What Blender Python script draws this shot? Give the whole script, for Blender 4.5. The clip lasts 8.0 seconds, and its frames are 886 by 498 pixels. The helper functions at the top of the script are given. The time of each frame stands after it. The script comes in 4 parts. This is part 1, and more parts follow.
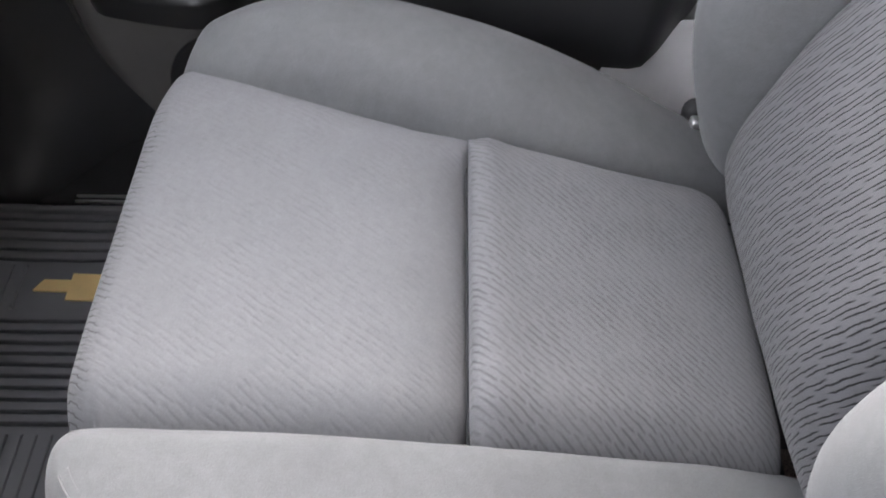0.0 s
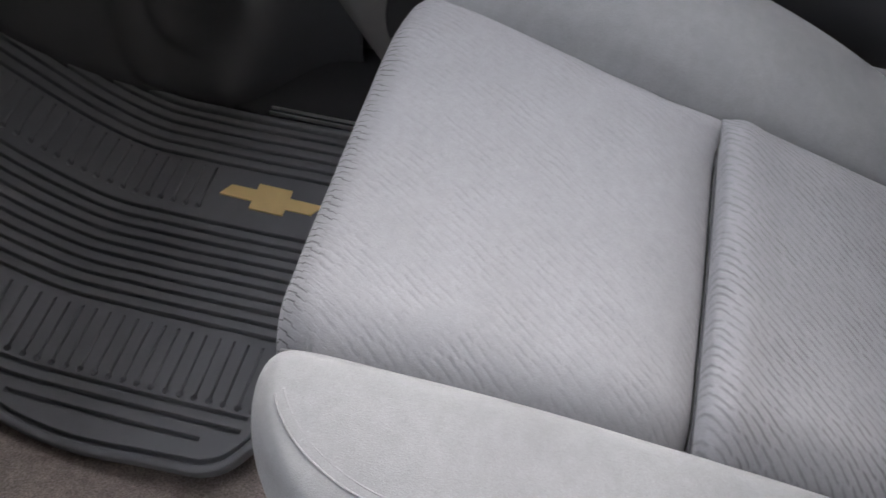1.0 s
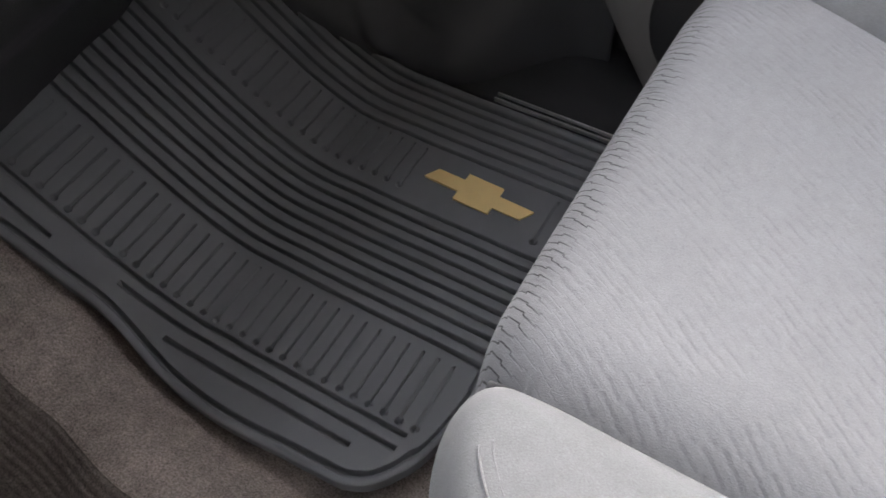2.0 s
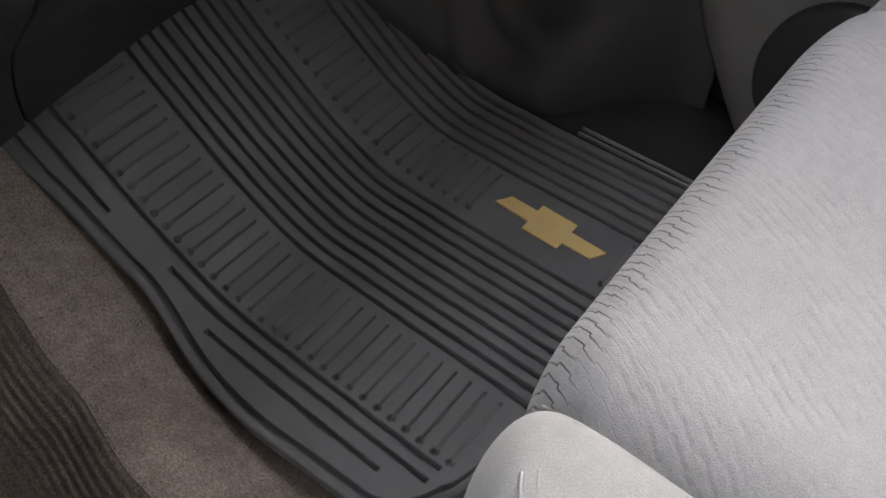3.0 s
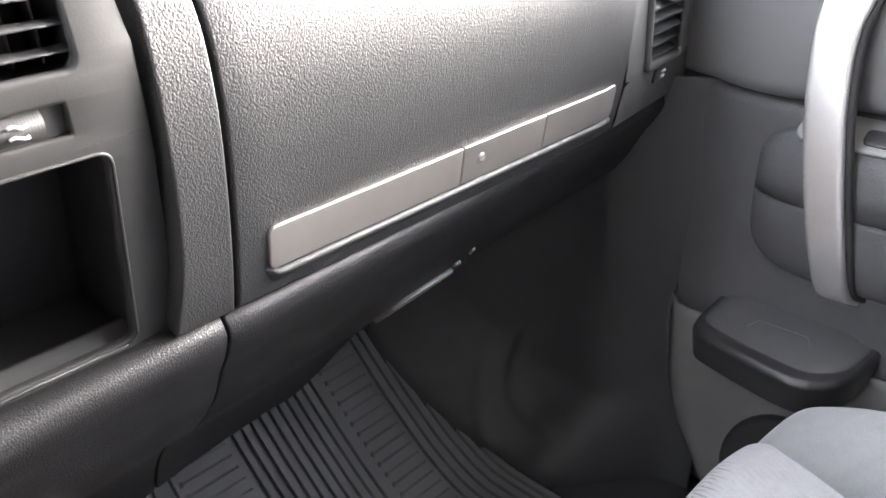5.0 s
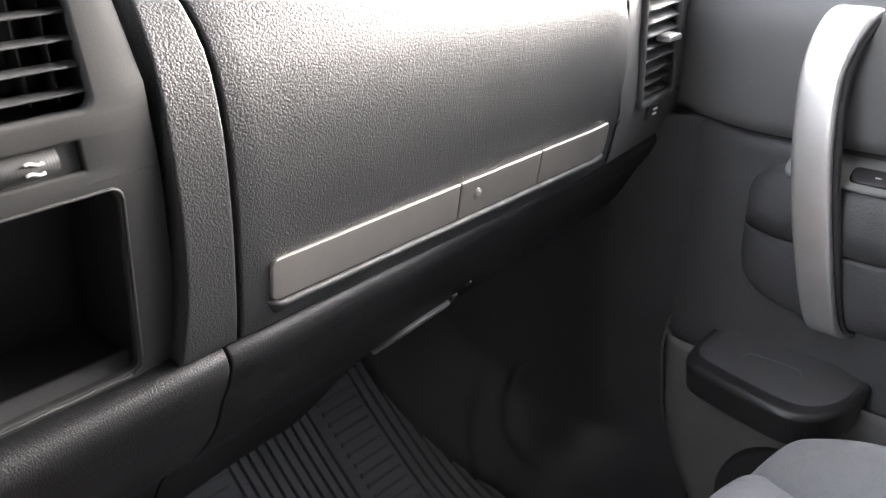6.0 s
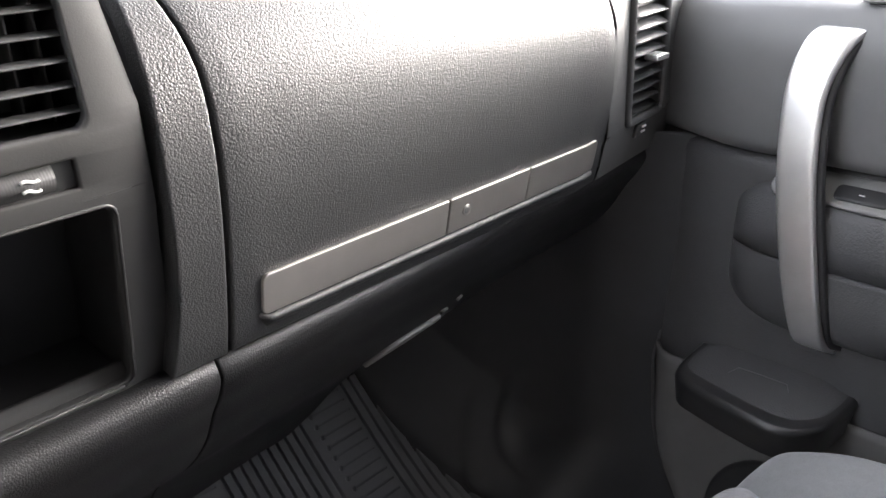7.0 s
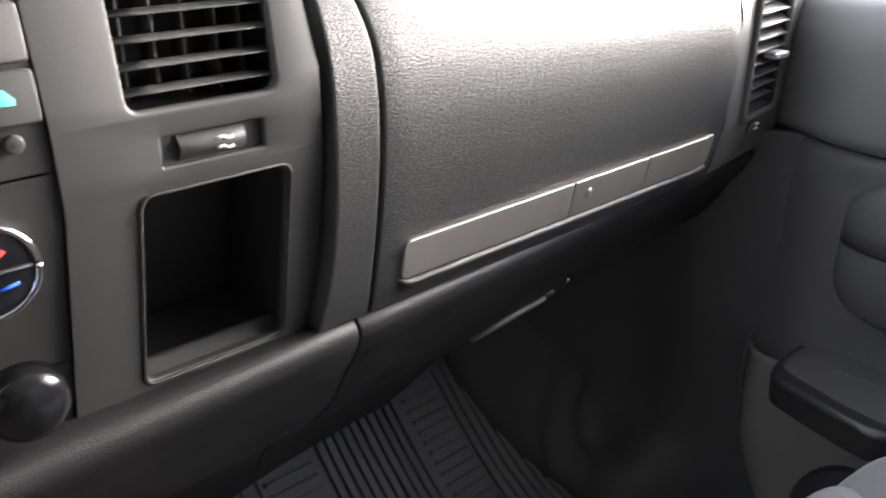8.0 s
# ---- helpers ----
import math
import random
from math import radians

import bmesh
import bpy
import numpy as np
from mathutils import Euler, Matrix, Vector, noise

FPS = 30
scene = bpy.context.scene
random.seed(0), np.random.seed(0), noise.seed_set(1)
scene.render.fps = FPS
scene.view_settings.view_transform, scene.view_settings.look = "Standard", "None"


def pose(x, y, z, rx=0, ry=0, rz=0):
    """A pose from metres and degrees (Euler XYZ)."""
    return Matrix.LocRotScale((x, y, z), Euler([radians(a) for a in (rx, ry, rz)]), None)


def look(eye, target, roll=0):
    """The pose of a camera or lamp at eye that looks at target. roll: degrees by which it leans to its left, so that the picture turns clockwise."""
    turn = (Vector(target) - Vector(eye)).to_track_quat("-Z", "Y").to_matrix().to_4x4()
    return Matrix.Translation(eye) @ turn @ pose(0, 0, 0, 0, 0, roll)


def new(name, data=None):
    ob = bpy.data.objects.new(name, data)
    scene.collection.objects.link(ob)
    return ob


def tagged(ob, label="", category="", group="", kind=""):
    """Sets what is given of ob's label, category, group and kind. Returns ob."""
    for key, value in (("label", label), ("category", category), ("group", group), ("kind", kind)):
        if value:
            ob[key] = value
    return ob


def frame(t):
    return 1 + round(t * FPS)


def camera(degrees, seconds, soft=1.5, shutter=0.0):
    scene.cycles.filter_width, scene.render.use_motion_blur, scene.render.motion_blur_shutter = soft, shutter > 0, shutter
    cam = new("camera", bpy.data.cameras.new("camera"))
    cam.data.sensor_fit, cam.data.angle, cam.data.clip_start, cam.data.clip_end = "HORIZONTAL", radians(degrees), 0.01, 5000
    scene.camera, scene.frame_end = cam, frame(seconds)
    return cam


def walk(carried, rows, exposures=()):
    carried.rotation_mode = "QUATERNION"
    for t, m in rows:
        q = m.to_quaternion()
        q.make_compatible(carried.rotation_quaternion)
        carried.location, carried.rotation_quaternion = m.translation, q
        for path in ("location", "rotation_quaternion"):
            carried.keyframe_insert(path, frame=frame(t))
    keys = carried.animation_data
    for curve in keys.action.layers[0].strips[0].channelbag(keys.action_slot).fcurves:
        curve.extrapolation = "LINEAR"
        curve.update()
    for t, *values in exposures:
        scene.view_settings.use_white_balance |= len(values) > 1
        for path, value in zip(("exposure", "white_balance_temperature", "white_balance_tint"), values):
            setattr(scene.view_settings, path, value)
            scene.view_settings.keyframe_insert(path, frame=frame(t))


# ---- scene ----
cam = camera(58.0, 8.0, 1.5, 0.2)
PATH = [
    (0, (0.094, 0.029, 0.892), (1.274, 0.029, -0.723), 1.0),
    (0.2, (0.093, 0.049, 0.876), (1.235, 0.085, -0.766), 1.7),
    (0.5, (0.097, 0.072, 0.878), (1.197, 0.172, -0.789), 1.4),
    (0.8, (0.103, 0.106, 0.862), (1.19, 0.285, -0.807), 1.6),
    (1, (0.111, 0.126, 0.853), (1.175, 0.389, -0.82), 0.4),
    (1.2, (0.12, 0.147, 0.832), (1.156, 0.5, -0.841), -0.7),
    (1.5, (0.141, 0.174, 0.787), (1.133, 0.669, -0.877), -2.9),
    (2, (0.162, 0.206, 0.734), (1.106, 0.856, -0.905), -4.8),
    (2.2, (0.161, 0.217, 0.712), (1.103, 0.917, -0.908), -4.2),
    (3.3, (0.175, 0.202, 0.681), (1.127, 1.116, -0.822), -3.9),
    (3.5, (0.184, 0.183, 0.698), (1.153, 1.178, -0.741), -5.4),
    (3.7, (0.171, 0.169, 0.727), (1.194, 1.221, -0.635), -5.4),
    (4, (0.124, 0.151, 0.75), (1.27, 1.254, -0.463), -3.2),
    (4.2, (0.114, 0.132, 0.772), (1.287, 1.274, -0.378), -3.2),
    (4.5, (0.101, 0.13, 0.822), (1.327, 1.281, -0.261), -1.7),
    (4.7, (0.09, 0.1, 0.856), (1.323, 1.306, -0.155), -2.0),
    (5, (0.078, 0.09, 0.876), (1.342, 1.333, -0.051), -2.1),
    (5.2, (0.072, 0.08, 0.884), (1.346, 1.34, -0.004), -2.3),
    (6.3, (0.067, 0.081, 0.884), (1.366, 1.341, 0.034), -1.5),
    (6.5, (0.067, 0.077, 0.888), (1.362, 1.343, 0.04), -1.5),
    (7, (0.065, 0.066, 0.891), (1.374, 1.333, 0.066), -1.5),
    (7.5, (0.052, 0.067, 0.896), (1.362, 1.338, 0.078), -0.8),
    (7.7, (0.035, 0.078, 0.893), (1.337, 1.358, 0.076), -0.2),
    (8, (0.001, 0.089, 0.888), (1.21, 1.445, 0.05), 0.3),
]
EXPOSURES = [(0.0, 3.9, 6600, 14), (1.0, 3.95, 6600, 14), (2.0, 4.0, 6700, 13), (3.3, 4.1, 7000, 13), (4.0, 4.9, 6900, 13), (4.5, 5.12, 6600, 13), (4.8, 5.05, 6500, 14), (5.2, 4.6, 6500, 14), (6.3, 3.92, 6550, 13), (7.5, 3.92, 6550, 13), (8.0, 3.8, 6550, 13)]
walk(cam, [(t, look(eye, target, roll)) for t, eye, target, roll in PATH], EXPOSURES)

# ---------------------------------------------------------------- light
world = bpy.data.worlds.new("sky")
scene.world = world
world.use_nodes = True
wn = world.node_tree.nodes
sky = wn.new("ShaderNodeTexSky")
sky.sky_type = "NISHITA"
sky.sun_disc = False
sky.sun_elevation = radians(17)
sky.sun_rotation = radians(94)
sky.dust_density = 3.0
haze = wn.new("ShaderNodeHueSaturation")
haze.inputs["Saturation"].default_value = 0.25
world.node_tree.links.new(sky.outputs[0], haze.inputs["Color"])
world.node_tree.links.new(haze.outputs[0], wn["Background"].inputs[0])
wn["Background"].inputs[1].default_value = 0.15
sun = new("sun", bpy.data.lights.new("sun", "SUN"))
sun.data.energy = 0.5
sun.data.angle = radians(58)
sun.data.color = (1.0, 0.975, 0.94)
sun.matrix_world = look((9.0, -0.6, 2.8), (0, 0, 0))


# ---------------------------------------------------------------- materials
class Mat:
    """A node material under construction, with object coordinates in metres."""

    def __init__(self, name, base, rough=0.5, metal=0.0, spec=0.5):
        self.m = bpy.data.materials.new(name)
        self.m.use_nodes = True
        self.t = self.m.node_tree
        self.b = self.t.nodes["Principled BSDF"]
        self.b.inputs["Base Color"].default_value = (*base, 1)
        self.b.inputs["Roughness"].default_value = rough
        self.b.inputs["Metallic"].default_value = metal
        self.b.inputs["Specular IOR Level"].default_value = spec
        self.base = base
        self.co = self.t.nodes.new("ShaderNodeTexCoord").outputs["Object"]
        self.normal = None

    def node(self, kind, **values):
        n = self.t.nodes.new(kind)
        for key, value in values.items():
            n.inputs[key].default_value = value
        return n

    def link(self, a, b):
        self.t.links.new(a, b)

    def math(self, op, a, b=None, c=None):
        n = self.t.nodes.new("ShaderNodeMath")
        n.operation = op
        for i, v in enumerate((a, b, c)):
            if v is None:
                continue
            if isinstance(v, (int, float)):
                n.inputs[i].default_value = v
            else:
                self.link(v, n.inputs[i])
        return n.outputs[0]

    def noise(self, scale, detail=3.0, rough=0.6, stretch=None):
        n = self.node("ShaderNodeTexNoise", Scale=scale, Detail=detail, Roughness=rough)
        src = self.co
        if stretch:
            mp = self.node("ShaderNodeMapping")
            mp.inputs["Scale"].default_value = stretch
            self.link(src, mp.inputs[0])
            src = mp.outputs[0]
        self.link(src, n.inputs["Vector"])
        return n.outputs[0]

    def tint(self, fac, lo, hi, a=0.3, b=0.7):
        """Base colour times a factor that runs from lo to hi as fac runs from a to b, on top of what is there."""
        r = self.node("ShaderNodeMapRange")
        r.inputs["From Min"].default_value, r.inputs["From Max"].default_value = a, b
        r.inputs["To Min"].default_value, r.inputs["To Max"].default_value = lo, hi
        self.link(fac, r.inputs["Value"])
        mix = self.t.nodes.new("ShaderNodeVectorMath")
        mix.operation = "SCALE"
        old = self.b.inputs["Base Color"]
        if old.is_linked:
            self.link(old.links[0].from_socket, mix.inputs[0])
        else:
            mix.inputs[0].default_value = self.base
        self.link(r.outputs[0], mix.inputs["Scale"])
        self.link(mix.outputs[0], old)
        return self

    def gloss(self, fac, lo, hi):
        r = self.node("ShaderNodeMapRange")
        r.inputs["To Min"].default_value, r.inputs["To Max"].default_value = lo, hi
        self.link(fac, r.inputs["Value"])
        self.link(r.outputs[0], self.b.inputs["Roughness"])
        return self

    def bump(self, height, depth, strength=1.0):
        n = self.node("ShaderNodeBump", Strength=strength, Distance=depth)
        self.link(height, n.inputs["Height"])
        if self.normal is not None:
            self.link(self.normal, n.inputs["Normal"])
        self.normal = n.outputs[0]
        self.link(self.normal, self.b.inputs["Normal"])
        return self


def plain_fabric(name, base):
    k = Mat(name, base, 0.92, 0, 0.25)
    k.b.inputs["Sheen Weight"].default_value = 0.25
    k.b.inputs["Sheen Roughness"].default_value = 0.5
    k.tint(k.noise(1400, 2), 0.82, 1.12).tint(k.noise(14, 4), 0.93, 1.06).tint(k.noise(90, 3), 0.95, 1.05)
    k.bump(k.noise(1100, 2), 0.0006, 0.5).bump(k.noise(40, 2), 0.001, 0.25)
    return k.m


def lined_fabric(name, base, along, across, pitch, dark, jog, slant=0.7, width=0.2, relief=0.0008, line_floor=0.6, hem=0.0):
    """Woven cloth with thin dark broken lines, each a chain of slanted dashes."""
    k = Mat(name, base, 0.92, 0, 0.25)
    k.b.inputs["Sheen Weight"].default_value = 0.2

    def dot(v):
        n = k.t.nodes.new("ShaderNodeVectorMath")
        n.operation = "DOT_PRODUCT"
        k.link(k.co, n.inputs[0])
        n.inputs[1].default_value = v
        return n.outputs["Value"]

    a, b = dot(along), dot(across)
    wob = k.math("MULTIPLY", k.math("SUBTRACT", k.noise(45, 2), 0.5), pitch * 0.7)
    fine_wob = k.math("MULTIPLY", k.math("SUBTRACT", k.noise(260, 2), 0.5), pitch * 0.25)
    rows = k.math("DIVIDE", k.math("ADD", k.math("ADD", b, wob), fine_wob), pitch)
    row = k.math("FLOOR", rows)
    f = k.math("FRACT", rows)
    # each row is a chain of slanted dashes that start at their own place
    wn_ = k.t.nodes.new("ShaderNodeTexWhiteNoise")
    wn_.noise_dimensions = "1D"
    k.link(row, wn_.inputs["W"])
    seg = k.math("FRACT", k.math("ADD", k.math("DIVIDE", a, jog), k.math("ADD", k.math("MULTIPLY", row, 0.43), k.math("MULTIPLY", wn_.outputs["Value"], 0.35))))
    mid = k.math("MULTIPLY_ADD", seg, slant, 0.5 - slant / 2)
    d = k.math("ABSOLUTE", k.math("SUBTRACT", f, mid))
    line = k.math("MAXIMUM", k.math("SUBTRACT", 1.0, k.math("DIVIDE", d, width)), 0.0)
    ends = k.math("MINIMUM", k.math("MULTIPLY", k.math("MINIMUM", seg, k.math("SUBTRACT", 1.0, seg)), 9.0), 1.0)
    patchy = k.node("ShaderNodeMapRange")
    patchy.inputs["From Min"].default_value, patchy.inputs["From Max"].default_value = 0.38, 0.68
    patchy.inputs["To Min"].default_value = line_floor
    k.link(k.noise(28, 3), patchy.inputs["Value"])
    line = k.math("MULTIPLY", k.math("MULTIPLY", line, ends), patchy.outputs[0])
    k.tint(line, 1.0, dark, 0.0, 0.8)
    relief_line = line
    if hem:
        # jogged weave lines, painted dark over the front roll as shade of their relief
        y = dot((0, 1, 0))
        s = k.math("DIVIDE", k.math("ADD", dot((1.0, -0.62, 0.0)), k.math("MULTIPLY", k.math("SUBTRACT", k.noise(60, 2), 0.5), 0.0025)), 0.0061)
        cell = k.t.nodes.new("ShaderNodeTexWhiteNoise")
        cell.noise_dimensions = "1D"
        k.link(k.math("FLOOR", s), cell.inputs["W"])
        rnd = cell.outputs["Value"]
        run = k.math("MULTIPLY_ADD", rnd, 2.0, k.math("DIVIDE", y, 0.0100))
        side = k.math("MODULO", k.math("ABSOLUTE", k.math("FLOOR", run)), 2.0)
        at = k.math("FRACT", s)
        off = k.math("ABSOLUTE", k.math("SUBTRACT", at, k.math("MULTIPLY_ADD", side, 0.24, 0.38)))
        long_line = k.math("MAXIMUM", k.math("SUBTRACT", 1.0, k.math("DIVIDE", off, 0.11)), 0.0)
        jog_near = k.math("LESS_THAN", k.math("FRACT", run), 0.09)
        jog_in = k.math("LESS_THAN", k.math("ABSOLUTE", k.math("SUBTRACT", at, 0.5)), 0.14)
        zigzag = k.math("MAXIMUM", long_line, k.math("MULTIPLY", k.math("MULTIPLY", jog_near, jog_in), 0.8))
        start = k.math("MULTIPLY_ADD", rnd, 0.014, hem)
        reach = k.math("MINIMUM", k.math("MAXIMUM", k.math("DIVIDE", k.math("SUBTRACT", y, start), 0.012), 0.0), 1.0)
        k.tint(k.math("MULTIPLY", zigzag, reach), 1.0, 0.16, 0.0, 0.8)
        wide = k.math("MINIMUM", k.math("MAXIMUM", k.math("DIVIDE", k.math("SUBTRACT", y, hem - 0.045), 0.045), 0.0), 1.0)
        relief_line = k.math("MAXIMUM", line, k.math("MULTIPLY", k.math("MULTIPLY", zigzag, wide), 0.4))
    k.tint(k.noise(1400, 2), 0.84, 1.1).tint(k.noise(12, 4), 0.94, 1.05).tint(k.noise(130, 3), 0.95, 1.05)
    k.bump(k.noise(1100, 2), 0.0006, 0.5).bump(k.math("SUBTRACT", 1.0, relief_line), relief, 0.6)
    return k.m


def grained(name, base, rough, cell=360, depth=0.00024, spec=0.5, strength=0.8):
    """Moulded dash skin with a leather grain."""
    k = Mat(name, base, rough, 0, spec)
    v = k.node("ShaderNodeTexVoronoi", Scale=cell)
    v.feature = "SMOOTH_F1"
    v.inputs["Smoothness"].default_value = 0.35
    n = k.node("ShaderNodeTexNoise", Scale=cell * 0.5, Detail=2.0)
    k.link(k.co, n.inputs["Vector"])
    ad = k.t.nodes.new("ShaderNodeVectorMath")
    ad.operation = "MULTIPLY_ADD"
    k.link(n.outputs["Color"], ad.inputs[0])
    ad.inputs[1].default_value = (0.6 / cell,) * 3
    k.link(k.co, ad.inputs[2])
    k.link(ad.outputs[0], v.inputs["Vector"])
    h = k.math("SUBTRACT", 1.0, v.outputs["Distance"])
    k.tint(k.noise(9, 4), 0.9, 1.08)
    k.gloss(k.noise(25, 3), rough - 0.05, rough + 0.06)
    k.bump(h, depth, strength).bump(k.noise(1500, 2), 0.0001, 0.15)
    return k.m


def plastic(name, base, rough, spec=0.5, fine=900, depth=0.00015):
    k = Mat(name, base, rough, 0, spec)
    k.tint(k.noise(11, 4), 0.92, 1.06).gloss(k.noise(30, 4), rough - 0.06, rough + 0.08)
    k.bump(k.noise(fine, 2), depth, 0.5)
    return k.m


def metal(name, base, rough, m=1.0):
    k = Mat(name, base, rough, m)
    k.gloss(k.noise(60, 4), rough - 0.04, rough + 0.05).tint(k.noise(20, 3), 0.94, 1.04)
    k.bump(k.noise(1800, 2), 0.0001, 0.3)
    return k.m


def carpet_mat(name, base):
    k = Mat(name, base, 0.97, 0, 0.1)
    k.tint(k.noise(420, 4, 0.75), 0.45, 1.6).tint(k.noise(9, 4), 0.75, 1.2).tint(k.noise(60, 3), 0.85, 1.12)
    k.bump(k.noise(500, 3, 0.7), 0.004, 0.9).bump(k.noise(60, 3), 0.004, 0.4)
    return k.m


M_BOLSTER = plain_fabric("grey_seat_cloth", (0.208, 0.212, 0.22))
M_INSERT = lined_fabric("lined_seat_cloth", (0.272, 0.272, 0.286), (0.50, 0.86, 0.12), (0.86, -0.50, -0.07), 0.0062, 0.92, 0.024, 0.32, 0.30, 0.0007, 0.0, 0.269)
# Shaded copy of the seat cloth: darker base and lines for the rear panel.
M_INSERT_REAR = lined_fabric("lined_seat_cloth_shaded", (0.245, 0.245, 0.259), (0.50, 0.86, 0.12), (0.86, -0.50, -0.07), 0.0060, 0.60, 0.026, 0.34, 0.25, 0.0009, 0.40)
# Backrest cloth with a lowered base that carries the shade of its crease.
M_BACK = lined_fabric("lined_backrest_cloth_shaded", (0.18, 0.18, 0.191), (0.02, -0.28, 0.96), (0.99, 0.0, 0.12), 0.0054, 0.10, 0.050, -0.55, 0.19, 0.0012, 0.90)
M_SEAM = plain_fabric("dark_seam", (0.05, 0.05, 0.055))
M_THREAD = plain_fabric("grey_thread", (0.22, 0.22, 0.23))
M_CARPET = carpet_mat("brown_grey_carpet", (0.395, 0.336, 0.308))
M_RUBBER = plastic("black_rubber", (0.157, 0.162, 0.172), 0.55, 0.45, 1500, 0.0002)
M_GOLD = metal("gold_emblem", (1.0, 0.76, 0.36), 0.55, 0.55)
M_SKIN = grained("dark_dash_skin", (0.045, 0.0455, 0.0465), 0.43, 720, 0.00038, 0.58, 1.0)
# Same plastic as the dash skin, in a darker tone that imitates shade below.
M_SKIN_SHADED = grained("dark_dash_skin_shaded", (0.024, 0.024, 0.0248), 0.40, 720, 0.00030, 0.5, 1.0)
M_BEZEL = plastic("charcoal_bezel", (0.050, 0.050, 0.0495), 0.50, 0.5)
# Lit copy of the bezel plastic, paler for the brighter door end.
M_BEZEL_LIT = plastic("charcoal_bezel_lit", (0.115, 0.114, 0.113), 0.48, 0.5)
M_BLACK = plastic("black_plastic", (0.042, 0.042, 0.0445), 0.45, 0.4)
M_GLOSSBLACK = plastic("gloss_black", (0.01, 0.01, 0.011), 0.15, 0.5)
M_SLAT = plastic("vent_slat_plastic", (0.08, 0.08, 0.081), 0.45)
M_STRIP = metal("satin_nickel_trim", (0.47, 0.445, 0.415), 0.40, 0.75)
M_PULL = metal("satin_silver_paint", (0.86, 0.855, 0.85), 0.32, 0.8)
M_CHROME = metal("chrome", (0.8, 0.8, 0.82), 0.12)
M_DOOR = plastic("dark_door_plastic", (0.17, 0.17, 0.172), 0.5, 0.45)
M_DOORSKIN = grained("dark_door_skin", (0.095, 0.095, 0.098), 0.52, 420, 0.0004)
M_GREY = plastic("grey_door_plastic", (0.20, 0.197, 0.194), 0.6, 0.3)
M_PALE = plastic("pale_grey_plastic", (0.88, 0.87, 0.89), 0.45, 0.4)
M_LEDGE = plastic("black_semi_gloss", (0.032, 0.032, 0.033), 0.30, 0.6)
M_WHITE = plastic("white_mark", (0.75, 0.75, 0.75), 0.5)
M_RED = plastic("red_mark", (0.7, 0.03, 0.04), 0.5)
M_BLUE = plastic("blue_mark", (0.02, 0.12, 0.75), 0.5)
M_TEAL = plastic("teal_mark", (0.1, 0.6, 0.5), 0.5)
M_HEAD = plain_fabric("headliner_cloth", (0.66, 0.65, 0.63))
M_SHELL = plastic("cab_trim", (0.10, 0.10, 0.10), 0.7, 0.3)
M_KICK = plastic("black_matt_plastic", (0.06, 0.062, 0.067), 0.48, 0.45)
M_RIBBED = carpet_mat("dark_ribbed_layer", (0.17, 0.146, 0.135))
M_PANEL = plastic("dark_control_panel", (0.042, 0.042, 0.042), 0.5, 0.45)
M_SWITCH = plastic("mid_grey_plastic", (0.26, 0.26, 0.255), 0.42, 0.5)
M_GROUND = carpet_mat("concrete", (0.28, 0.27, 0.26))


# ---------------------------------------------------------------- building helpers
def thing(name, base, label, category, kind="", group=""):
    e = new(name)
    e.location = base
    e.empty_display_size = 0.05
    return tagged(e, label, category, group, kind)


def part(name, bm, material, parent=None, label="", smooth=True):
    me = bpy.data.meshes.new(name)
    if smooth:
        for f in bm.faces:
            f.smooth = True
    bm.to_mesh(me)
    bm.free()
    me.materials.append(material)
    ob = new(name, me)
    if parent is not None:
        ob.parent = parent
        ob.matrix_parent_inverse = Matrix.Translation(-parent.location)
    if label:
        ob["label"] = label
    return ob


def add_grid(bm, fn, nu, nv, closed=False, caps=False):
    """A sheet of nu x nv points fn(u, v), u and v from 0 to 1; closed joins the last u to the first."""
    rows = []
    for j in range(nv):
        row = [bm.verts.new(fn(i / (nu if closed else nu - 1), j / (nv - 1))) for i in range(nu)]
        rows.append(row)
    for a, b in zip(rows, rows[1:]):
        for i in range(nu if closed else nu - 1):
            k = (i + 1) % nu
            bm.faces.new((a[i], a[k], b[k], b[i]))
    if caps:
        bm.faces.new(rows[0][::-1])
        bm.faces.new(rows[-1])
    return rows


def sheet(fn, nu, nv, closed=False, caps=False, thick=0.0, flip=False):
    bm = bmesh.new()
    add_grid(bm, fn, nu, nv, closed, caps)
    if thick:
        bmesh.ops.recalc_face_normals(bm, faces=bm.faces)
        bmesh.ops.solidify(bm, geom=list(bm.faces), thickness=thick)
    bmesh.ops.recalc_face_normals(bm, faces=bm.faces)
    if flip:
        bmesh.ops.reverse_faces(bm, faces=bm.faces)
    return bm


def add_tube(bm, pts, r, n=8):
    pts = [Vector(p) for p in pts]
    rows = []
    for i, p in enumerate(pts):
        d = (pts[min(i + 1, len(pts) - 1)] - pts[max(i - 1, 0)]).normalized()
        s = d.cross(Vector((0, 0, 1)))
        if s.length < 0.05:
            s = d.cross(Vector((0, 1, 0)))
        s.normalize()
        w = s.cross(d)
        rows.append([bm.verts.new(p + r * (math.cos(a) * s + math.sin(a) * w)) for a in (2 * math.pi * k / n for k in range(n))])
    for a, b in zip(rows, rows[1:]):
        for k in range(n):
            bm.faces.new((a[k], a[(k + 1) % n], b[(k + 1) % n], b[k]))
    bm.faces.new(rows[0][::-1])
    bm.faces.new(rows[-1])
    return bm


def tube(pts, r, n=8):
    bm = add_tube(bmesh.new(), pts, r, n)
    bmesh.ops.recalc_face_normals(bm, faces=bm.faces)
    return bm


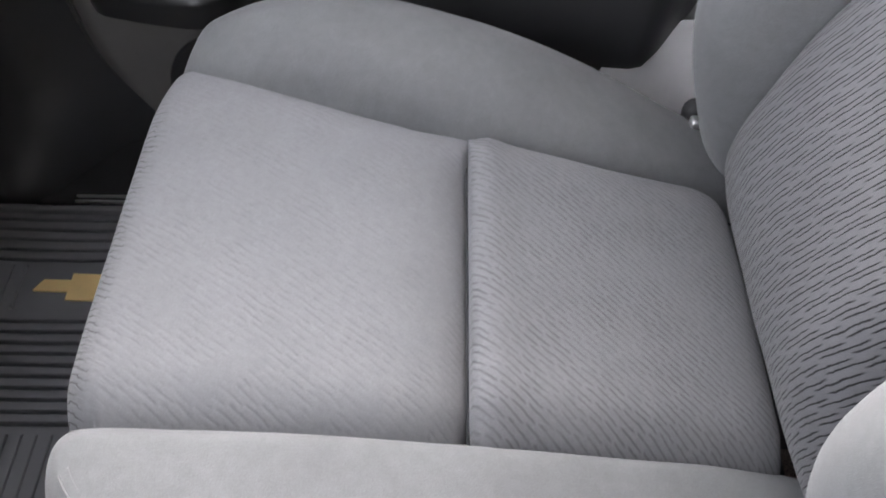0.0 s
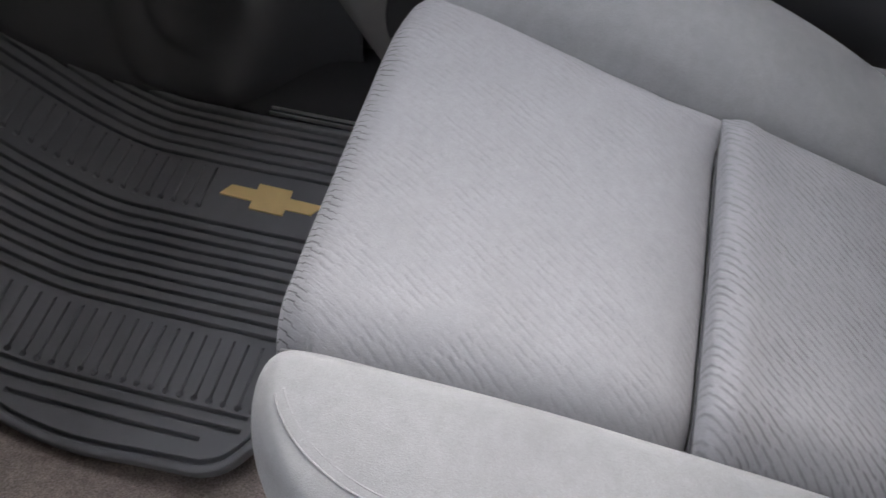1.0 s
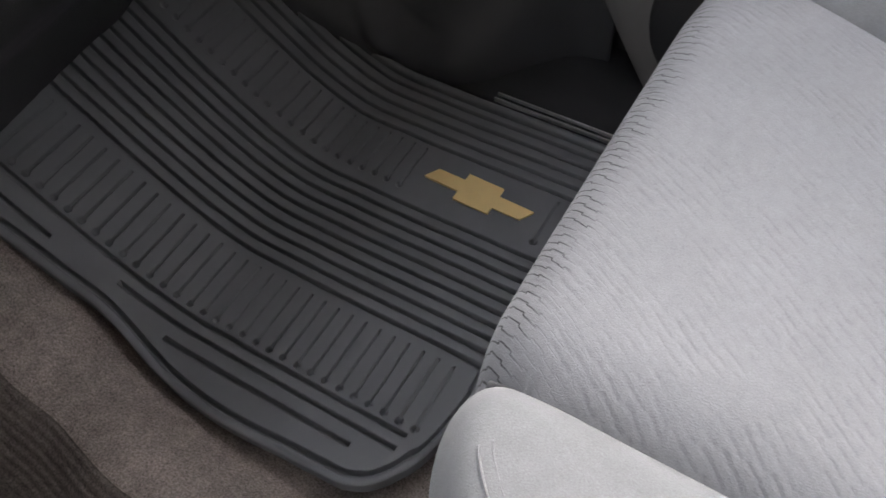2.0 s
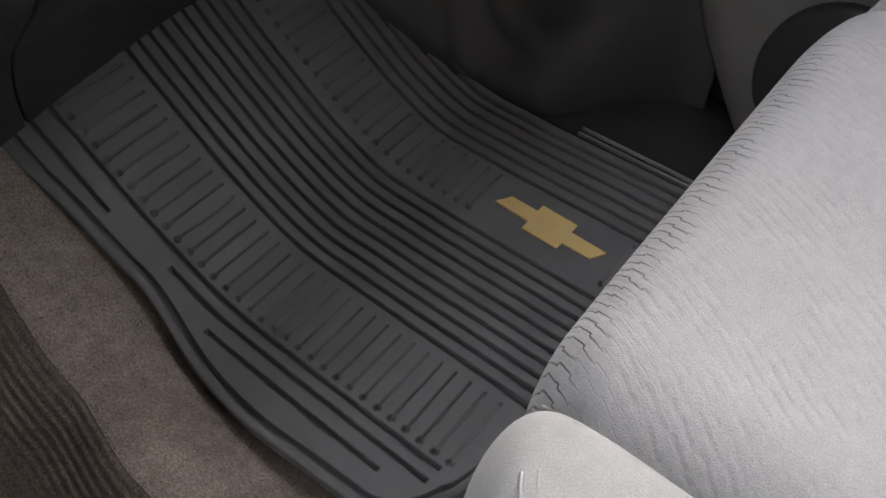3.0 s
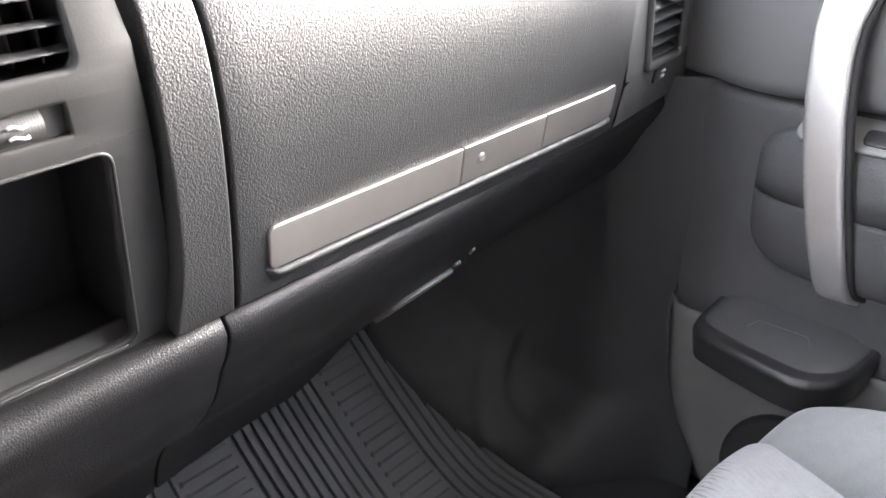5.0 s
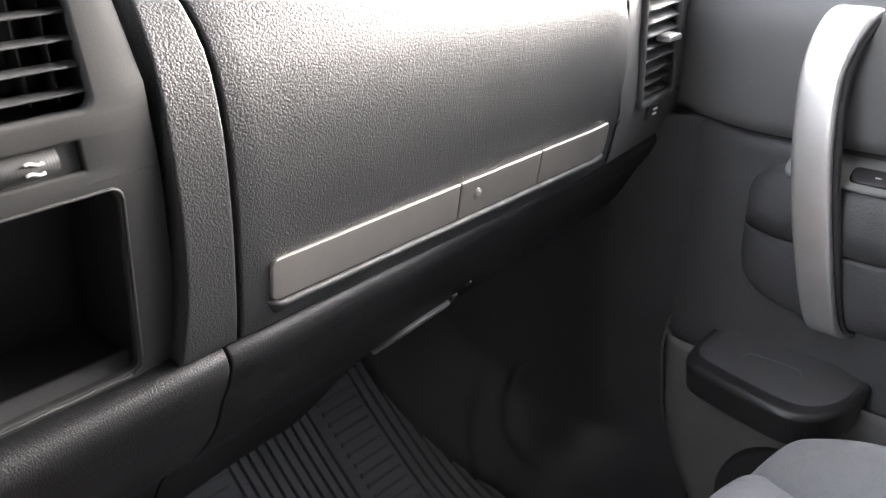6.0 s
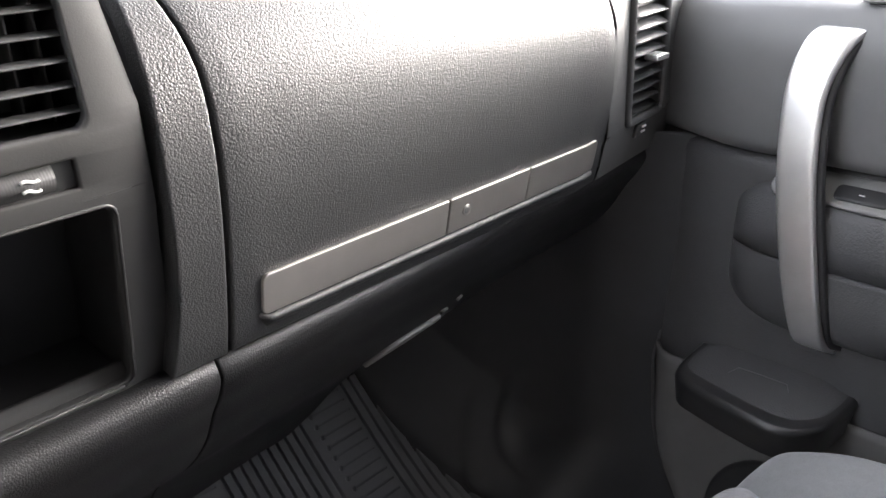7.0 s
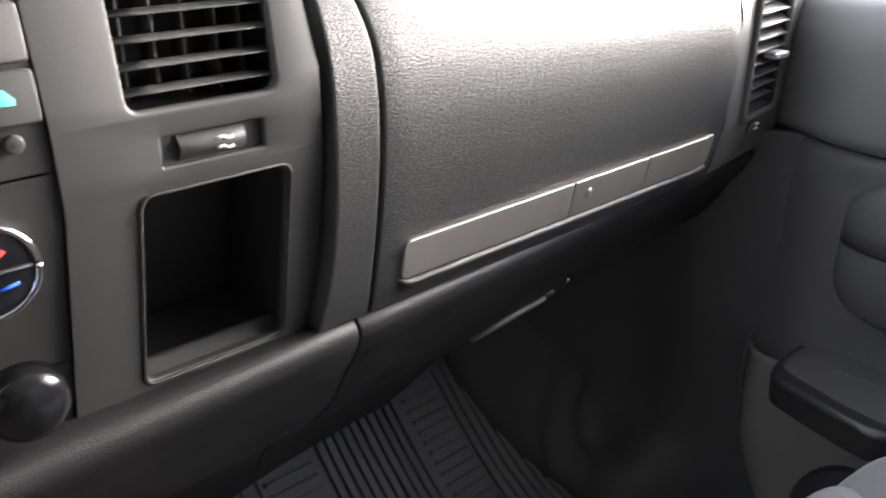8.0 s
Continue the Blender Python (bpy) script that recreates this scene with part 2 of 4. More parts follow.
def box(lo, hi, bevel=0.0, seg=2):
    bm = bmesh.new()
    bmesh.ops.create_cube(bm, size=1)
    lo, hi = Vector(lo), Vector(hi)
    for v in bm.verts:
        v.co = Vector(((lo[i] + hi[i]) / 2 + v.co[i] * (hi[i] - lo[i]) for i in range(3)))
    if bevel:
        bmesh.ops.bevel(bm, geom=list(bm.edges), offset=bevel, segments=seg, affect="EDGES", profile=0.5)
    return bm


def rounded(x0, x1, z0, z1, r, n=5):
    """Corner points of a rounded rectangle, anticlockwise from the right bottom corner."""
    out = []
    for cx, cz, a0 in ((x1 - r, z0 + r, -90), (x1 - r, z1 - r, 0), (x0 + r, z1 - r, 90), (x0 + r, z0 + r, 180)):
        for k in range(n):
            a = radians(a0 + 90 * k / (n - 1))
            out.append((cx + r * math.cos(a), cz + r * math.sin(a)))
    return out


def slab(outline, place, h, bevel=0.001, base=0.0, seg=0):
    """A plate with that outline; place(a, b, c) gives the point at a, b on the face and c out of it."""
    bm = bmesh.new()
    ca = sum(p[0] for p in outline) / len(outline)
    cb = sum(p[1] for p in outline) / len(outline)

    def inset(d):
        res = []
        n = len(outline)
        for i in range(n):
            p, q, s = outline[i - 1], outline[i], outline[(i + 1) % n]
            tx, tz = s[0] - p[0], s[1] - p[1]
            ln = math.hypot(tx, tz) or 1
            res.append((q[0] - d * tz / ln, q[1] + d * tx / ln))
        return res

    rings = [(0.0, base), (0.0, h - bevel), (bevel * 0.3, h - bevel * 0.3), (bevel, h)]
    if seg:
        rings = [(0.0, base)] + [(bevel * (1 - math.cos(k * math.pi / 2 / seg)), h - bevel * (1 - math.sin(k * math.pi / 2 / seg))) for k in range(seg + 1)]
    rows = [[bm.verts.new(place(a, b, c)) for a, b in inset(d)] for d, c in rings]
    for r0, r1 in zip(rows, rows[1:]):
        for i in range(len(r0)):
            k = (i + 1) % len(r0)
            bm.faces.new((r0[i], r0[k], r1[k], r1[i]))
    if seg:
        top = rows[-1]
        mid = bm.verts.new(sum((v.co for v in top), Vector()) / len(top))
        for i in range(len(top)):
            bm.faces.new((top[i - 1], top[i], mid))
    else:
        bm.faces.new(rows[-1])
    bm.faces.new(rows[0][::-1])
    bmesh.ops.recalc_face_normals(bm, faces=bm.faces)
    return bm


def disc(c, axis, r, h, n=28, bevel=0.001, dome=0.0):
    """A short turned knob with centre c, along the unit vector axis."""
    ax = Vector(axis).normalized()
    s = ax.cross(Vector((0, 0, 1))).normalized()
    w = ax.cross(s)
    bm = bmesh.new()
    prof = [(r, 0), (r, h - bevel), (r - bevel * 0.4, h - bevel * 0.3), (r - bevel, h), (r * 0.5, h + dome * 0.8), (r * 0.1, h + dome)]
    rows = [[bm.verts.new(Vector(c) + ax * hh + rr * (math.cos(a) * s + math.sin(a) * w)) for a in (2 * math.pi * k / n for k in range(n))] for rr, hh in prof]
    for a, b in zip(rows, rows[1:]):
        for k in range(n):
            bm.faces.new((a[k], a[(k + 1) % n], b[(k + 1) % n], b[k]))
    bm.faces.new(rows[-1])
    bm.faces.new(rows[0][::-1])
    bmesh.ops.recalc_face_normals(bm, faces=bm.faces)
    return bm


def curve(table):
    xs, ys = [p[0] for p in table], [p[1] for p in table]

    def f(x):
        return float(np.interp(x, xs, ys))
    return f


def smooth_curve(table):
    """A curve through the table's points with no kinks."""
    xs = np.array([p[0] for p in table], float)
    ys = np.array([p[1] for p in table], float)
    m = np.gradient(ys, xs)

    def f(x):
        x = min(max(x, xs[0]), xs[-1])
        i = min(max(int(np.searchsorted(xs, x) - 1), 0), len(xs) - 2)
        h = xs[i + 1] - xs[i]
        t = (x - xs[i]) / h
        return float((2 * t**3 - 3 * t**2 + 1) * ys[i] + (t**3 - 2 * t**2 + t) * h * m[i] + (-2 * t**3 + 3 * t**2) * ys[i + 1] + (t**3 - t**2) * h * m[i + 1])
    return f


def step(a, b, x):
    t = min(max((x - a) / (b - a), 0.0), 1.0)
    return t * t * (3 - 2 * t)


# ---------------------------------------------------------------- cab shell
def structure(name, bm, material, label, category):
    return tagged(part(name, bm, material), label, category, kind="structure")


# Unseen ground, made pale so that it throws light up into the cab.
structure("ground", box((-60, -60, -0.75), (60, 60, -0.70)), M_GROUND, "unseen pale ground under the vehicle, reflects light into the cab", "ground")
structure("underbody", box((-0.98, -1.36, -0.705), (1.02, 1.10, -0.075)), M_SHELL, "dark underbody of the vehicle on the ground", "underbody")
# Unseen roof: its front edge and pale tone are set to shape the light.
structure("ceiling", box((-0.98, -1.35, 1.27), (0.98, 0.42, 1.31), 0.01), M_HEAD, "unseen light grey headliner of the cab, bounces light down", "ceiling")
structure("wall_front", box((-0.98, 1.08, -0.1), (0.98, 1.13, 0.88)), M_BLACK, "black bulkhead behind the dashboard", "wall")
# Unseen rear and side walls, carried up past window height to cut light.
structure("wall_rear", box((-0.98, -1.40, -0.1), (0.98, -1.35, 1.27)), M_SHELL, "unseen dark rear wall of the cab, closed to block light", "wall")
structure("wall_right_lower", box((0.985, -1.35, -0.1), (1.03, 1.08, 0.76)), M_SHELL, "dark outer skin of the passenger side", "wall")
structure("wall_right_rear", box((0.985, -1.35, 0.76), (1.03, -0.45, 1.27)), M_SHELL, "unseen dark wall behind the passenger door, blocks window light", "wall")
# Added across the driver window to block the light from that side.
structure("wall_left_middle", box((-1.0, -0.45, 0.82), (-0.96, 0.34, 1.27)), M_SHELL, "unseen dark sheet over the driver window, blocks its light", "wall")
structure("wall_left_lower", box((-1.0, -0.45, -0.1), (-0.96, 1.08, 0.82)), M_SHELL, "dark trim of the driver side", "wall")
structure("wall_left_rear", box((-1.0, -1.35, -0.1), (-0.96, -0.45, 1.27)), M_SHELL, "unseen dark wall behind the driver door, blocks window light", "wall")
for nm, x in (("pillar_right", 0.955), ("pillar_left", -0.985)):
    structure(nm, box((x, -0.52, 0.76), (x + 0.05, -0.38, 1.27), 0.01), M_SHELL, "dark trimmed door pillar", "pillar")
    structure(nm + "_front", tube([(x, 1.05, 0.86), (x - math.copysign(0.1, x), 0.42, 1.27)], 0.035, 10), M_SHELL, "dark trimmed windscreen pillar", "pillar")
    structure(nm + "_rear", box((x, -1.38, 0.76), (x + 0.05, -1.22, 1.27), 0.01), M_SHELL, "dark trimmed rear pillar", "pillar")

# ---------------------------------------------------------------- floor and mat
floor_z = smooth_curve([(-1.5, 0.0), (0.0, 0.0), (0.45, 0.0), (0.62, 0.0), (0.70, 0.006), (0.76, 0.034), (0.83, 0.086), (0.92, 0.168), (1.0, 0.25), (1.1, 0.36)])
# the carpet rises to a fold beside the tunnel and falls away behind it
fold_x = smooth_curve([(-1.5, 0.178), (0.3, 0.178), (0.59, 0.200), (0.7, 0.216), (0.82, 0.236), (0.93, 0.252), (1.1, 0.272)])
rise = smooth_curve([(-1.2, 0.0), (-0.30, 0.0), (-0.20, 0.010), (-0.10, 0.030), (-0.045, 0.058), (-0.015, 0.078), (0.0, 0.082), (0.02, 0.074), (0.06, 0.046), (0.10, 0.012), (0.14, 0.0), (1.2, 0.0)])


def tunnel_z(x, y):
    d = x - fold_x(y)
    return rise(d)




def carpet_at(u, v):
    x, y = -0.96 + 1.95 * u, -1.35 + 2.43 * v
    return x, y, floor_z(y) + tunnel_z(x, y) - 0.037 + 0.003 * noise.noise((x * 9, y * 9, 0))


# Black sheet added to stand for the shade at the toe end.
structure("toe_shade_sheet", sheet(lambda u, v: (-0.96 + 1.95 * u, 0.936 + 0.11 * v, 0.10 + 0.42 * v), 20, 8, thick=0.01), M_BLACK, "black sheet added for the dark toe end under the dash", "panel")
structure("floor", sheet(carpet_at, 300, 240), M_CARPET, "worn brown-grey loop carpet of the footwell", "floor")



def ribbed_cover(u, v):
    y = -0.30 + 1.235 * v
    d = -0.20 + 0.199 * u
    x = fold_x(y) + d + 0.005 * noise.noise((y * 18, 1.5, 0)) * u
    rib = (0.0009 + 0.0006 * noise.noise((d * 40, y * 14, 8))) * math.sin(2 * math.pi * d / 0.0085) * step(-0.09, -0.05, d)
    return x, y, floor_z(y) + rise(d) - 0.037 + 0.0045 + rib + 0.0022 * noise.noise((x * 30, y * 30, 2))


# Darker ribbed layer on the far side of the carpet's fold.
structure("tunnel_cover", sheet(ribbed_cover, 260, 160), M_RIBBED, "darker brown ribbed layer over the floor tunnel", "floor cover")

mat_left = smooth_curve([(0.372, 0.480), (0.378, 0.425), (0.386, 0.382), (0.405, 0.338), (0.420, 0.320), (0.440, 0.309), (0.475, 0.305), (0.514, 0.303), (0.577, 0.299), (0.62, 0.300), (0.654, 0.304), (0.70, 0.313), (0.739, 0.323), (0.762, 0.327), (0.80, 0.326), (0.854, 0.324), (0.89, 0.319), (1.02, 0.315)])
LONG = [(0.4785 + 0.0157 * i, 0.36, 1.1) for i in range(10)] + [(0.716 + 0.0172 * i, 0.36, 1.1) for i in range(5)]
LONG += [(0.378, 0.416, 1.1), (0.362, 0.419, 0.763), (0.343, 0.459, 0.696), (0.354, 0.828, 1.1), (0.334, 0.882, 1.1)]


def mat_relief(x, y, edge, run):
    """Height above the mat's sheet: moulded grooves along it, short cross grooves, and the raised rim."""
    h = np.zeros_like(x)

    def groove(d, w, depth):
        return -depth * np.clip(2.2 - np.abs(d) / w * 2.2, 0, 1)

    for gx, y0, y1 in LONG:
        inside = (y > y0) & (y < y1)
        h = np.minimum(h, np.where(inside, groove(x - gx, 0.0029, 0.0095), 0))
    for lo, hi, gaps in ((0.388, 0.465, ((0, 0.40),)), (0.641, 0.706, ((0, 0.375), (0.418, 0.586)))):
        k = np.round((run - 0.413) / 0.01785)
        row = 0.413 + k * 0.01785
        ok = (x > lo) & (x < hi)
        for a, b in gaps:
            ok &= ~((row > a) & (row < b))
        h = np.minimum(h, np.where(ok, groove(run - row, 0.0015, 0.0065), 0))
        dot = np.hypot(x - lo, run - row)
        far = np.ones_like(ok)
        for a, b in gaps:
            far &= ~((row > a) & (row < b))
        h = np.minimum(h, np.where(far, -0.008 * np.clip(2.2 - dot / 0.0019, 0, 1), 0))
    h = np.minimum(h, groove(edge - 0.0130, 0.0030, 0.009))
    h = np.where(edge < 0.0095, 0.0028 * np.sqrt(np.clip(1 - ((edge - 0.0047) / 0.0049) ** 2, 0, 1)), h)
    return h


def floor_mat():
    nu, nv = 620, 860
    ys = np.concatenate([np.linspace(0.372, 0.44, 56, endpoint=False), np.linspace(0.44, 0.932, nv - 56)])
    left = np.array([mat_left(y) for y in ys])
    us = np.linspace(0, 1, nu)
    x = left[:, None] + (0.812 - left[:, None]) * us[None, :]
    y = np.repeat(ys[:, None], nu, 1)
    slope = np.gradient(left, ys)
    edge = (x - left[:, None]) / np.sqrt(1 + slope[:, None] ** 2)
    edge = np.minimum(edge, 0.812 - x)
    edge = np.where(x > 0.45, np.minimum(edge, y - 0.372), edge)
    rise_z = np.array([floor_z(v) for v in ys])
    run = ys[0] + np.concatenate([[0], np.cumsum(np.hypot(np.diff(ys), np.diff(rise_z)))])
    z = rise_z[:, None] + mat_relief(x, y, edge, np.repeat(run[:, None], nu, 1))
    co = np.stack([x, y, z], -1).reshape(-1, 3)
    idx = np.arange(nu * nv).reshape(nv, nu)
    quads = np.stack([idx[:-1, :-1], idx[:-1, 1:], idx[1:, 1:], idx[1:, :-1]], -1).reshape(-1, 4)
    ring = np.concatenate([idx[0, :], idx[1:, -1], idx[-1, -2::-1], idx[-2:0:-1, 0]])
    low = co[ring] - np.array([0, 0, 0.016])
    base = len(co)
    co = np.concatenate([co, low])
    n = len(ring)
    skirt = np.stack([ring, base + np.arange(n), base + (np.arange(n) + 1) % n, np.roll(ring, -1)], -1)
    faces = np.concatenate([quads, skirt])
    me = bpy.data.meshes.new("rubber_sheet")
    me.from_pydata(co.tolist(), [], faces.tolist())
    me.polygons.foreach_set("use_smooth", [True] * len(faces))
    me.materials.append(M_RUBBER)
    mat = thing("floor_mat", (0.55, 0.65, 0.0), "black ribbed rubber floor mat with gold emblem on the carpet", "floor mat")
    ob = new("rubber_sheet", me)
    ob.parent = mat
    ob.matrix_parent_inverse = Matrix.Translation(-mat.location)
    # gold emblem: a wide slanted bar with a taller block in its middle
    outline = [(0.570, 0.6655), (0.5235, 0.6640), (0.5232, 0.6515), (0.4768, 0.6505), (0.4765, 0.6610), (0.441, 0.6605), (0.4305, 0.6770), (0.4765, 0.6785), (0.4765, 0.6910), (0.5232, 0.6920), (0.5235, 0.6815), (0.559, 0.6820)]
    outline = [(b, a) for a, b in outline]
    part("emblem", slab(outline[::-1], lambda a, b, c: (a, b, c), 0.0028, 0.0006, -0.002), M_GOLD, mat, "flat gold emblem plate", smooth=False)
    return mat


floor_mat()

# ---------------------------------------------------------------- passenger seat
seat = thing("passenger_seat", (0.47, 0.0, 0.0), "grey cloth front passenger seat with lined insert panels", "car seat")


def along(path):
    """A point on a polyline of (y, z), by a share of its length, with no kinks."""
    d = np.concatenate([[0], np.cumsum([math.dist(a, b) for a, b in zip(path, path[1:])])])
    fy = smooth_curve([(s, p[0]) for s, p in zip(d, path)])
    fz = smooth_curve([(s, p[1]) for s, p in zip(d, path)])
    return lambda t: (fy(t * d[-1]), fz(t * d[-1]))


def along3(points, n=90):
    d = [i / (len(points) - 1) for i in range(len(points))]
    f = [smooth_curve([(t, p[k]) for t, p in zip(d, points)]) for k in range(3)]
    return [tuple(g(i / (n - 1)) for g in f) for i in range(n)]


seam_right = smooth_curve([(-0.32, 0.626), (-0.26, 0.618), (-0.12, 0.600), (0.0, 0.600), (0.10, 0.616), (0.20, 0.637), (0.28, 0.655), (0.31, 0.660)])
seam_left = smooth_curve([(-0.32, 0.335), (-0.26, 0.330), (-0.12, 0.312), (0.0, 0.302), (0.15, 0.300), (0.31, 0.299)])
front_path = along([(-0.0005, 0.322), (0.0025, 0.334), (0.010, 0.344), (0.024, 0.3545), (0.052, 0.3655), (0.11, 0.374), (0.19, 0.380), (0.245, 0.379), (0.277, 0.372), (0.296, 0.354), (0.304, 0.326), (0.303, 0.26), (0.29, 0.16)])
rear_path = along([(-0.0008, 0.324), (-0.0012, 0.345), (-0.0045, 0.3585), (-0.016, 0.3630), (-0.042, 0.3545), (-0.10, 0.334), (-0.16, 0.309), (-0.215, 0.285), (-0.245, 0.271), (-0.266, 0.255), (-0.283, 0.21), (-0.30, 0.14)])


def insert_panel(path):
    def f(u, v):
        y, z = path(v)
        a, b = seam_left(y) - 0.012, seam_right(y) + 0.02
        x = a + (b - a) * u
        e = abs(2 * u - 1)
        dip = (0.022 - 0.015 * step(0.06, 0.24, y) if u > 0.5 else 0.034) * max(0.0, (e - 0.66) / 0.34) ** 2.0
        crown = 0.006 * (1 - e * e)
        wave = 0.0012 * noise.noise((x * 14, y * 14, 3.1))
        # small puckers where the cloth is drawn into the cross seam
        wave += 0.0016 * noise.noise((x * 62, y * 16, 5.2)) * max(0.0, 1 - abs(y) / 0.04)
        # the cross seam runs out shallow at the door side
        if -0.042 < y < 0.052:
            level = 0.361 + (0.0045 * y / 0.052 if y > 0 else 0.0065 * y / 0.042)
            z += max(0.0, level - z) * 0.9 * step(0.80, 0.97, u)
        k = 1.0 if z > 0.3 or y < 0.2 else 0.3
        return x, y - (0.0 if y < 0.27 else dip * 0.5), z + (crown - dip) * k + wave
    return f


part("front_panel", sheet(insert_panel(front_path), 110, 90), M_INSERT, seat, "grey cloth panel with thin broken dark lines")
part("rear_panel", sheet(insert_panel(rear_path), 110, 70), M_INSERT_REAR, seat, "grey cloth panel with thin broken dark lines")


def ring(points, n=36):
    """A closed smooth ring of n points through the given ones."""
    p = [np.array(q, float) for q in points]
    m = len(p)

    def at(t):
        i = int(t * m) % m
        f = t * m - int(t * m)
        a, b, c, d = p[i - 1], p[i], p[(i + 1) % m], p[(i + 2) % m]
        return 0.5 * (2 * b + (c - a) * f + (2 * a - 5 * b + 4 * c - d) * f**2 + (3 * b - a - 3 * c + d) * f**3)
    return at


crest_right = smooth_curve([(-0.33, 0.208), (-0.235, 0.264), (-0.12, 0.332), (0.0, 0.385), (0.106, 0.411), (0.19, 0.411), (0.24, 0.402), (0.28, 0.380), (0.31, 0.352), (0.33, 0.325)])
crest_left = smooth_curve([(-0.33, 0.205), (-0.26, 0.245), (-0.18, 0.290), (-0.10, 0.326), (0.0, 0.361), (0.10, 0.379), (0.20, 0.386), (0.26, 0.386), (0.29, 0.379), (0.31, 0.362)])


def shrink(pt, centre, k):
    return tuple(c + (p - c) * k for p, c in zip(pt, centre))


def bolster_right(u, v):
    y = -0.33 + 0.630 * (1 - (1 - v) ** 1.5)
    s, zc = seam_right(y), crest_right(y)
    pts = [(s - 0.002, zc - 0.085), (s + 0.004, zc - 0.052 + 0.012 * step(0.1, 0.28, y)), (s + 0.022, zc - 0.018), (s + 0.055, zc - 0.001), (0.725, zc + 0.001), (0.762, zc - 0.020), (0.782, zc - 0.075), (0.780, 0.16), (0.74, 0.12), (s + 0.03, 0.13)]
    x, z = ring(pts)(u)
    k = math.sqrt(max(0.0, 1 - max(0.0, (y - 0.264) / 0.037) ** 2.4))
    x, z = shrink((x, z), (0.685, min(zc - 0.05, 0.29)), max(k, 0.02))
    back = 0.06 * step(0.05, 0.30, y) * max(0.0, (x - s) / 0.13) ** 2
    return x, y - back, z + 0.001 * noise.noise((x * 16, y * 16, 1.3))


def bolster_left(u, v):
    y = -0.33 + 0.632 * (1 - (1 - v) ** 1.5)
    s, zc = seam_left(y), crest_left(y)
    pts = [(s + 0.006, zc - 0.085), (s + 0.007, zc - 0.035), (s + 0.001, zc - 0.009), (s - 0.018, zc + 0.003), (0.235, zc + 0.007), (0.192, zc - 0.004), (0.160, zc - 0.045), (0.150, zc - 0.12), (0.158, 0.12), (0.20, 0.09), (s - 0.03, 0.10)]
    x, z = ring(pts)(u)
    k = math.sqrt(max(0.0, 1 - max(0.0, (y - 0.259) / 0.0455) ** 3.2))
    x, z = shrink((x, z), (0.245, min(zc - 0.055, 0.29)), max(k, 0.02))
    back = 0.10 * step(0.02, 0.29, y) * max(0.0, (s - x) / 0.14) ** 2
    return x, y - back, z + 0.001 * noise.noise((x * 16, y * 16, 7.7))


part("side_bolster", sheet(bolster_right, 48, 80, True, True), M_BOLSTER, seat, "smooth grey cloth side bolster")
near = part("side_bolster", sheet(bolster_left, 48, 80, True, True), M_BOLSTER, seat, "smooth grey cloth side bolster with stitched corner")


# stitched corner seam of the near bolster
SEAM = along3([(0.268, 0.262, 0.3905), (0.2602, 0.2571, 0.3915), (0.2458, 0.2438, 0.3931), (0.2334, 0.2265, 0.3938), (0.2225, 0.2016, 0.3930), (0.2165, 0.1729, 0.3910), (0.211, 0.12, 0.3865), (0.206, 0.05, 0.374), (0.202, -0.05, 0.344), (0.20, -0.20, 0.277)])
for off in (0.0, 0.0065):
    part("stitched_seam", tube([(x - off * 0.8, y + off * 0.7, z - 0.0006) for x, y, z in SEAM], 0.0008, 6), M_THREAD, near, "raised twin stitching")
front_z = smooth_curve([(-0.33, 0.19), (-0.22, 0.255), (-0.10, 0.310), (0.0, 0.328), (0.11, 0.352), (0.19, 0.366), (0.245, 0.368), (0.30, 0.34)])
part("piping", tube([(seam_right(y) + 0.001, y, front_z(y) - 0.006) for y in np.linspace(-0.30, 0.23, 60)], 0.0018, 8), M_SEAM, seat, "dark seam line")
part("piping", tube([(seam_left(y) + 0.007, y, crest_left(y) - 0.030) for y in np.linspace(-0.30, 0.285, 60)], 0.0035, 8), M_SEAM, seat, "dark seam line")
part("piping", tube([(x, 0.0, 0.3365 + 0.006 * (1 - ((x - 0.46) / 0.16) ** 2) - 0.02 * max(0, abs(x - 0.46) / 0.16 - 0.75)) for x in np.linspace(0.302, 0.618, 40)], 0.0012, 8), M_SEAM, seat, "dark seam line")

back_path = along([(-0.322, 0.18), (-0.287, 0.232), (-0.262, 0.288), (-0.2515, 0.35), (-0.268, 0.44), (-0.296, 0.51), (-0.345, 0.63), (-0.40, 0.78), (-0.44, 0.92), (-0.47, 0.97)])


def back_insert(u, v):
    y, z = back_path(v)
    x = 0.318 - 0.03 * step(0.3, 0.1, v) + (0.330 + 0.04 * step(0.3, 0.1, v)) * u
    e = abs(2 * u - 1)
    return x, y - 0.035 * max(0.0, (e - 0.6) / 0.4) ** 2 * step(0.05, 0.3, v) + 0.004 * (1 - e * e) + 0.001 * noise.noise((x * 14, z * 14, 9)), z


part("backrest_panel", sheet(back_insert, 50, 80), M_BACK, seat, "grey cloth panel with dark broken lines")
bol_front = smooth_curve([(0.18, -0.288), (0.25, -0.264), (0.30, -0.246), (0.34, -0.232), (0.43, -0.214), (0.52, -0.228), (0.65, -0.285), (0.80, -0.345), (0.92, -0.40), (0.97, -0.43)])


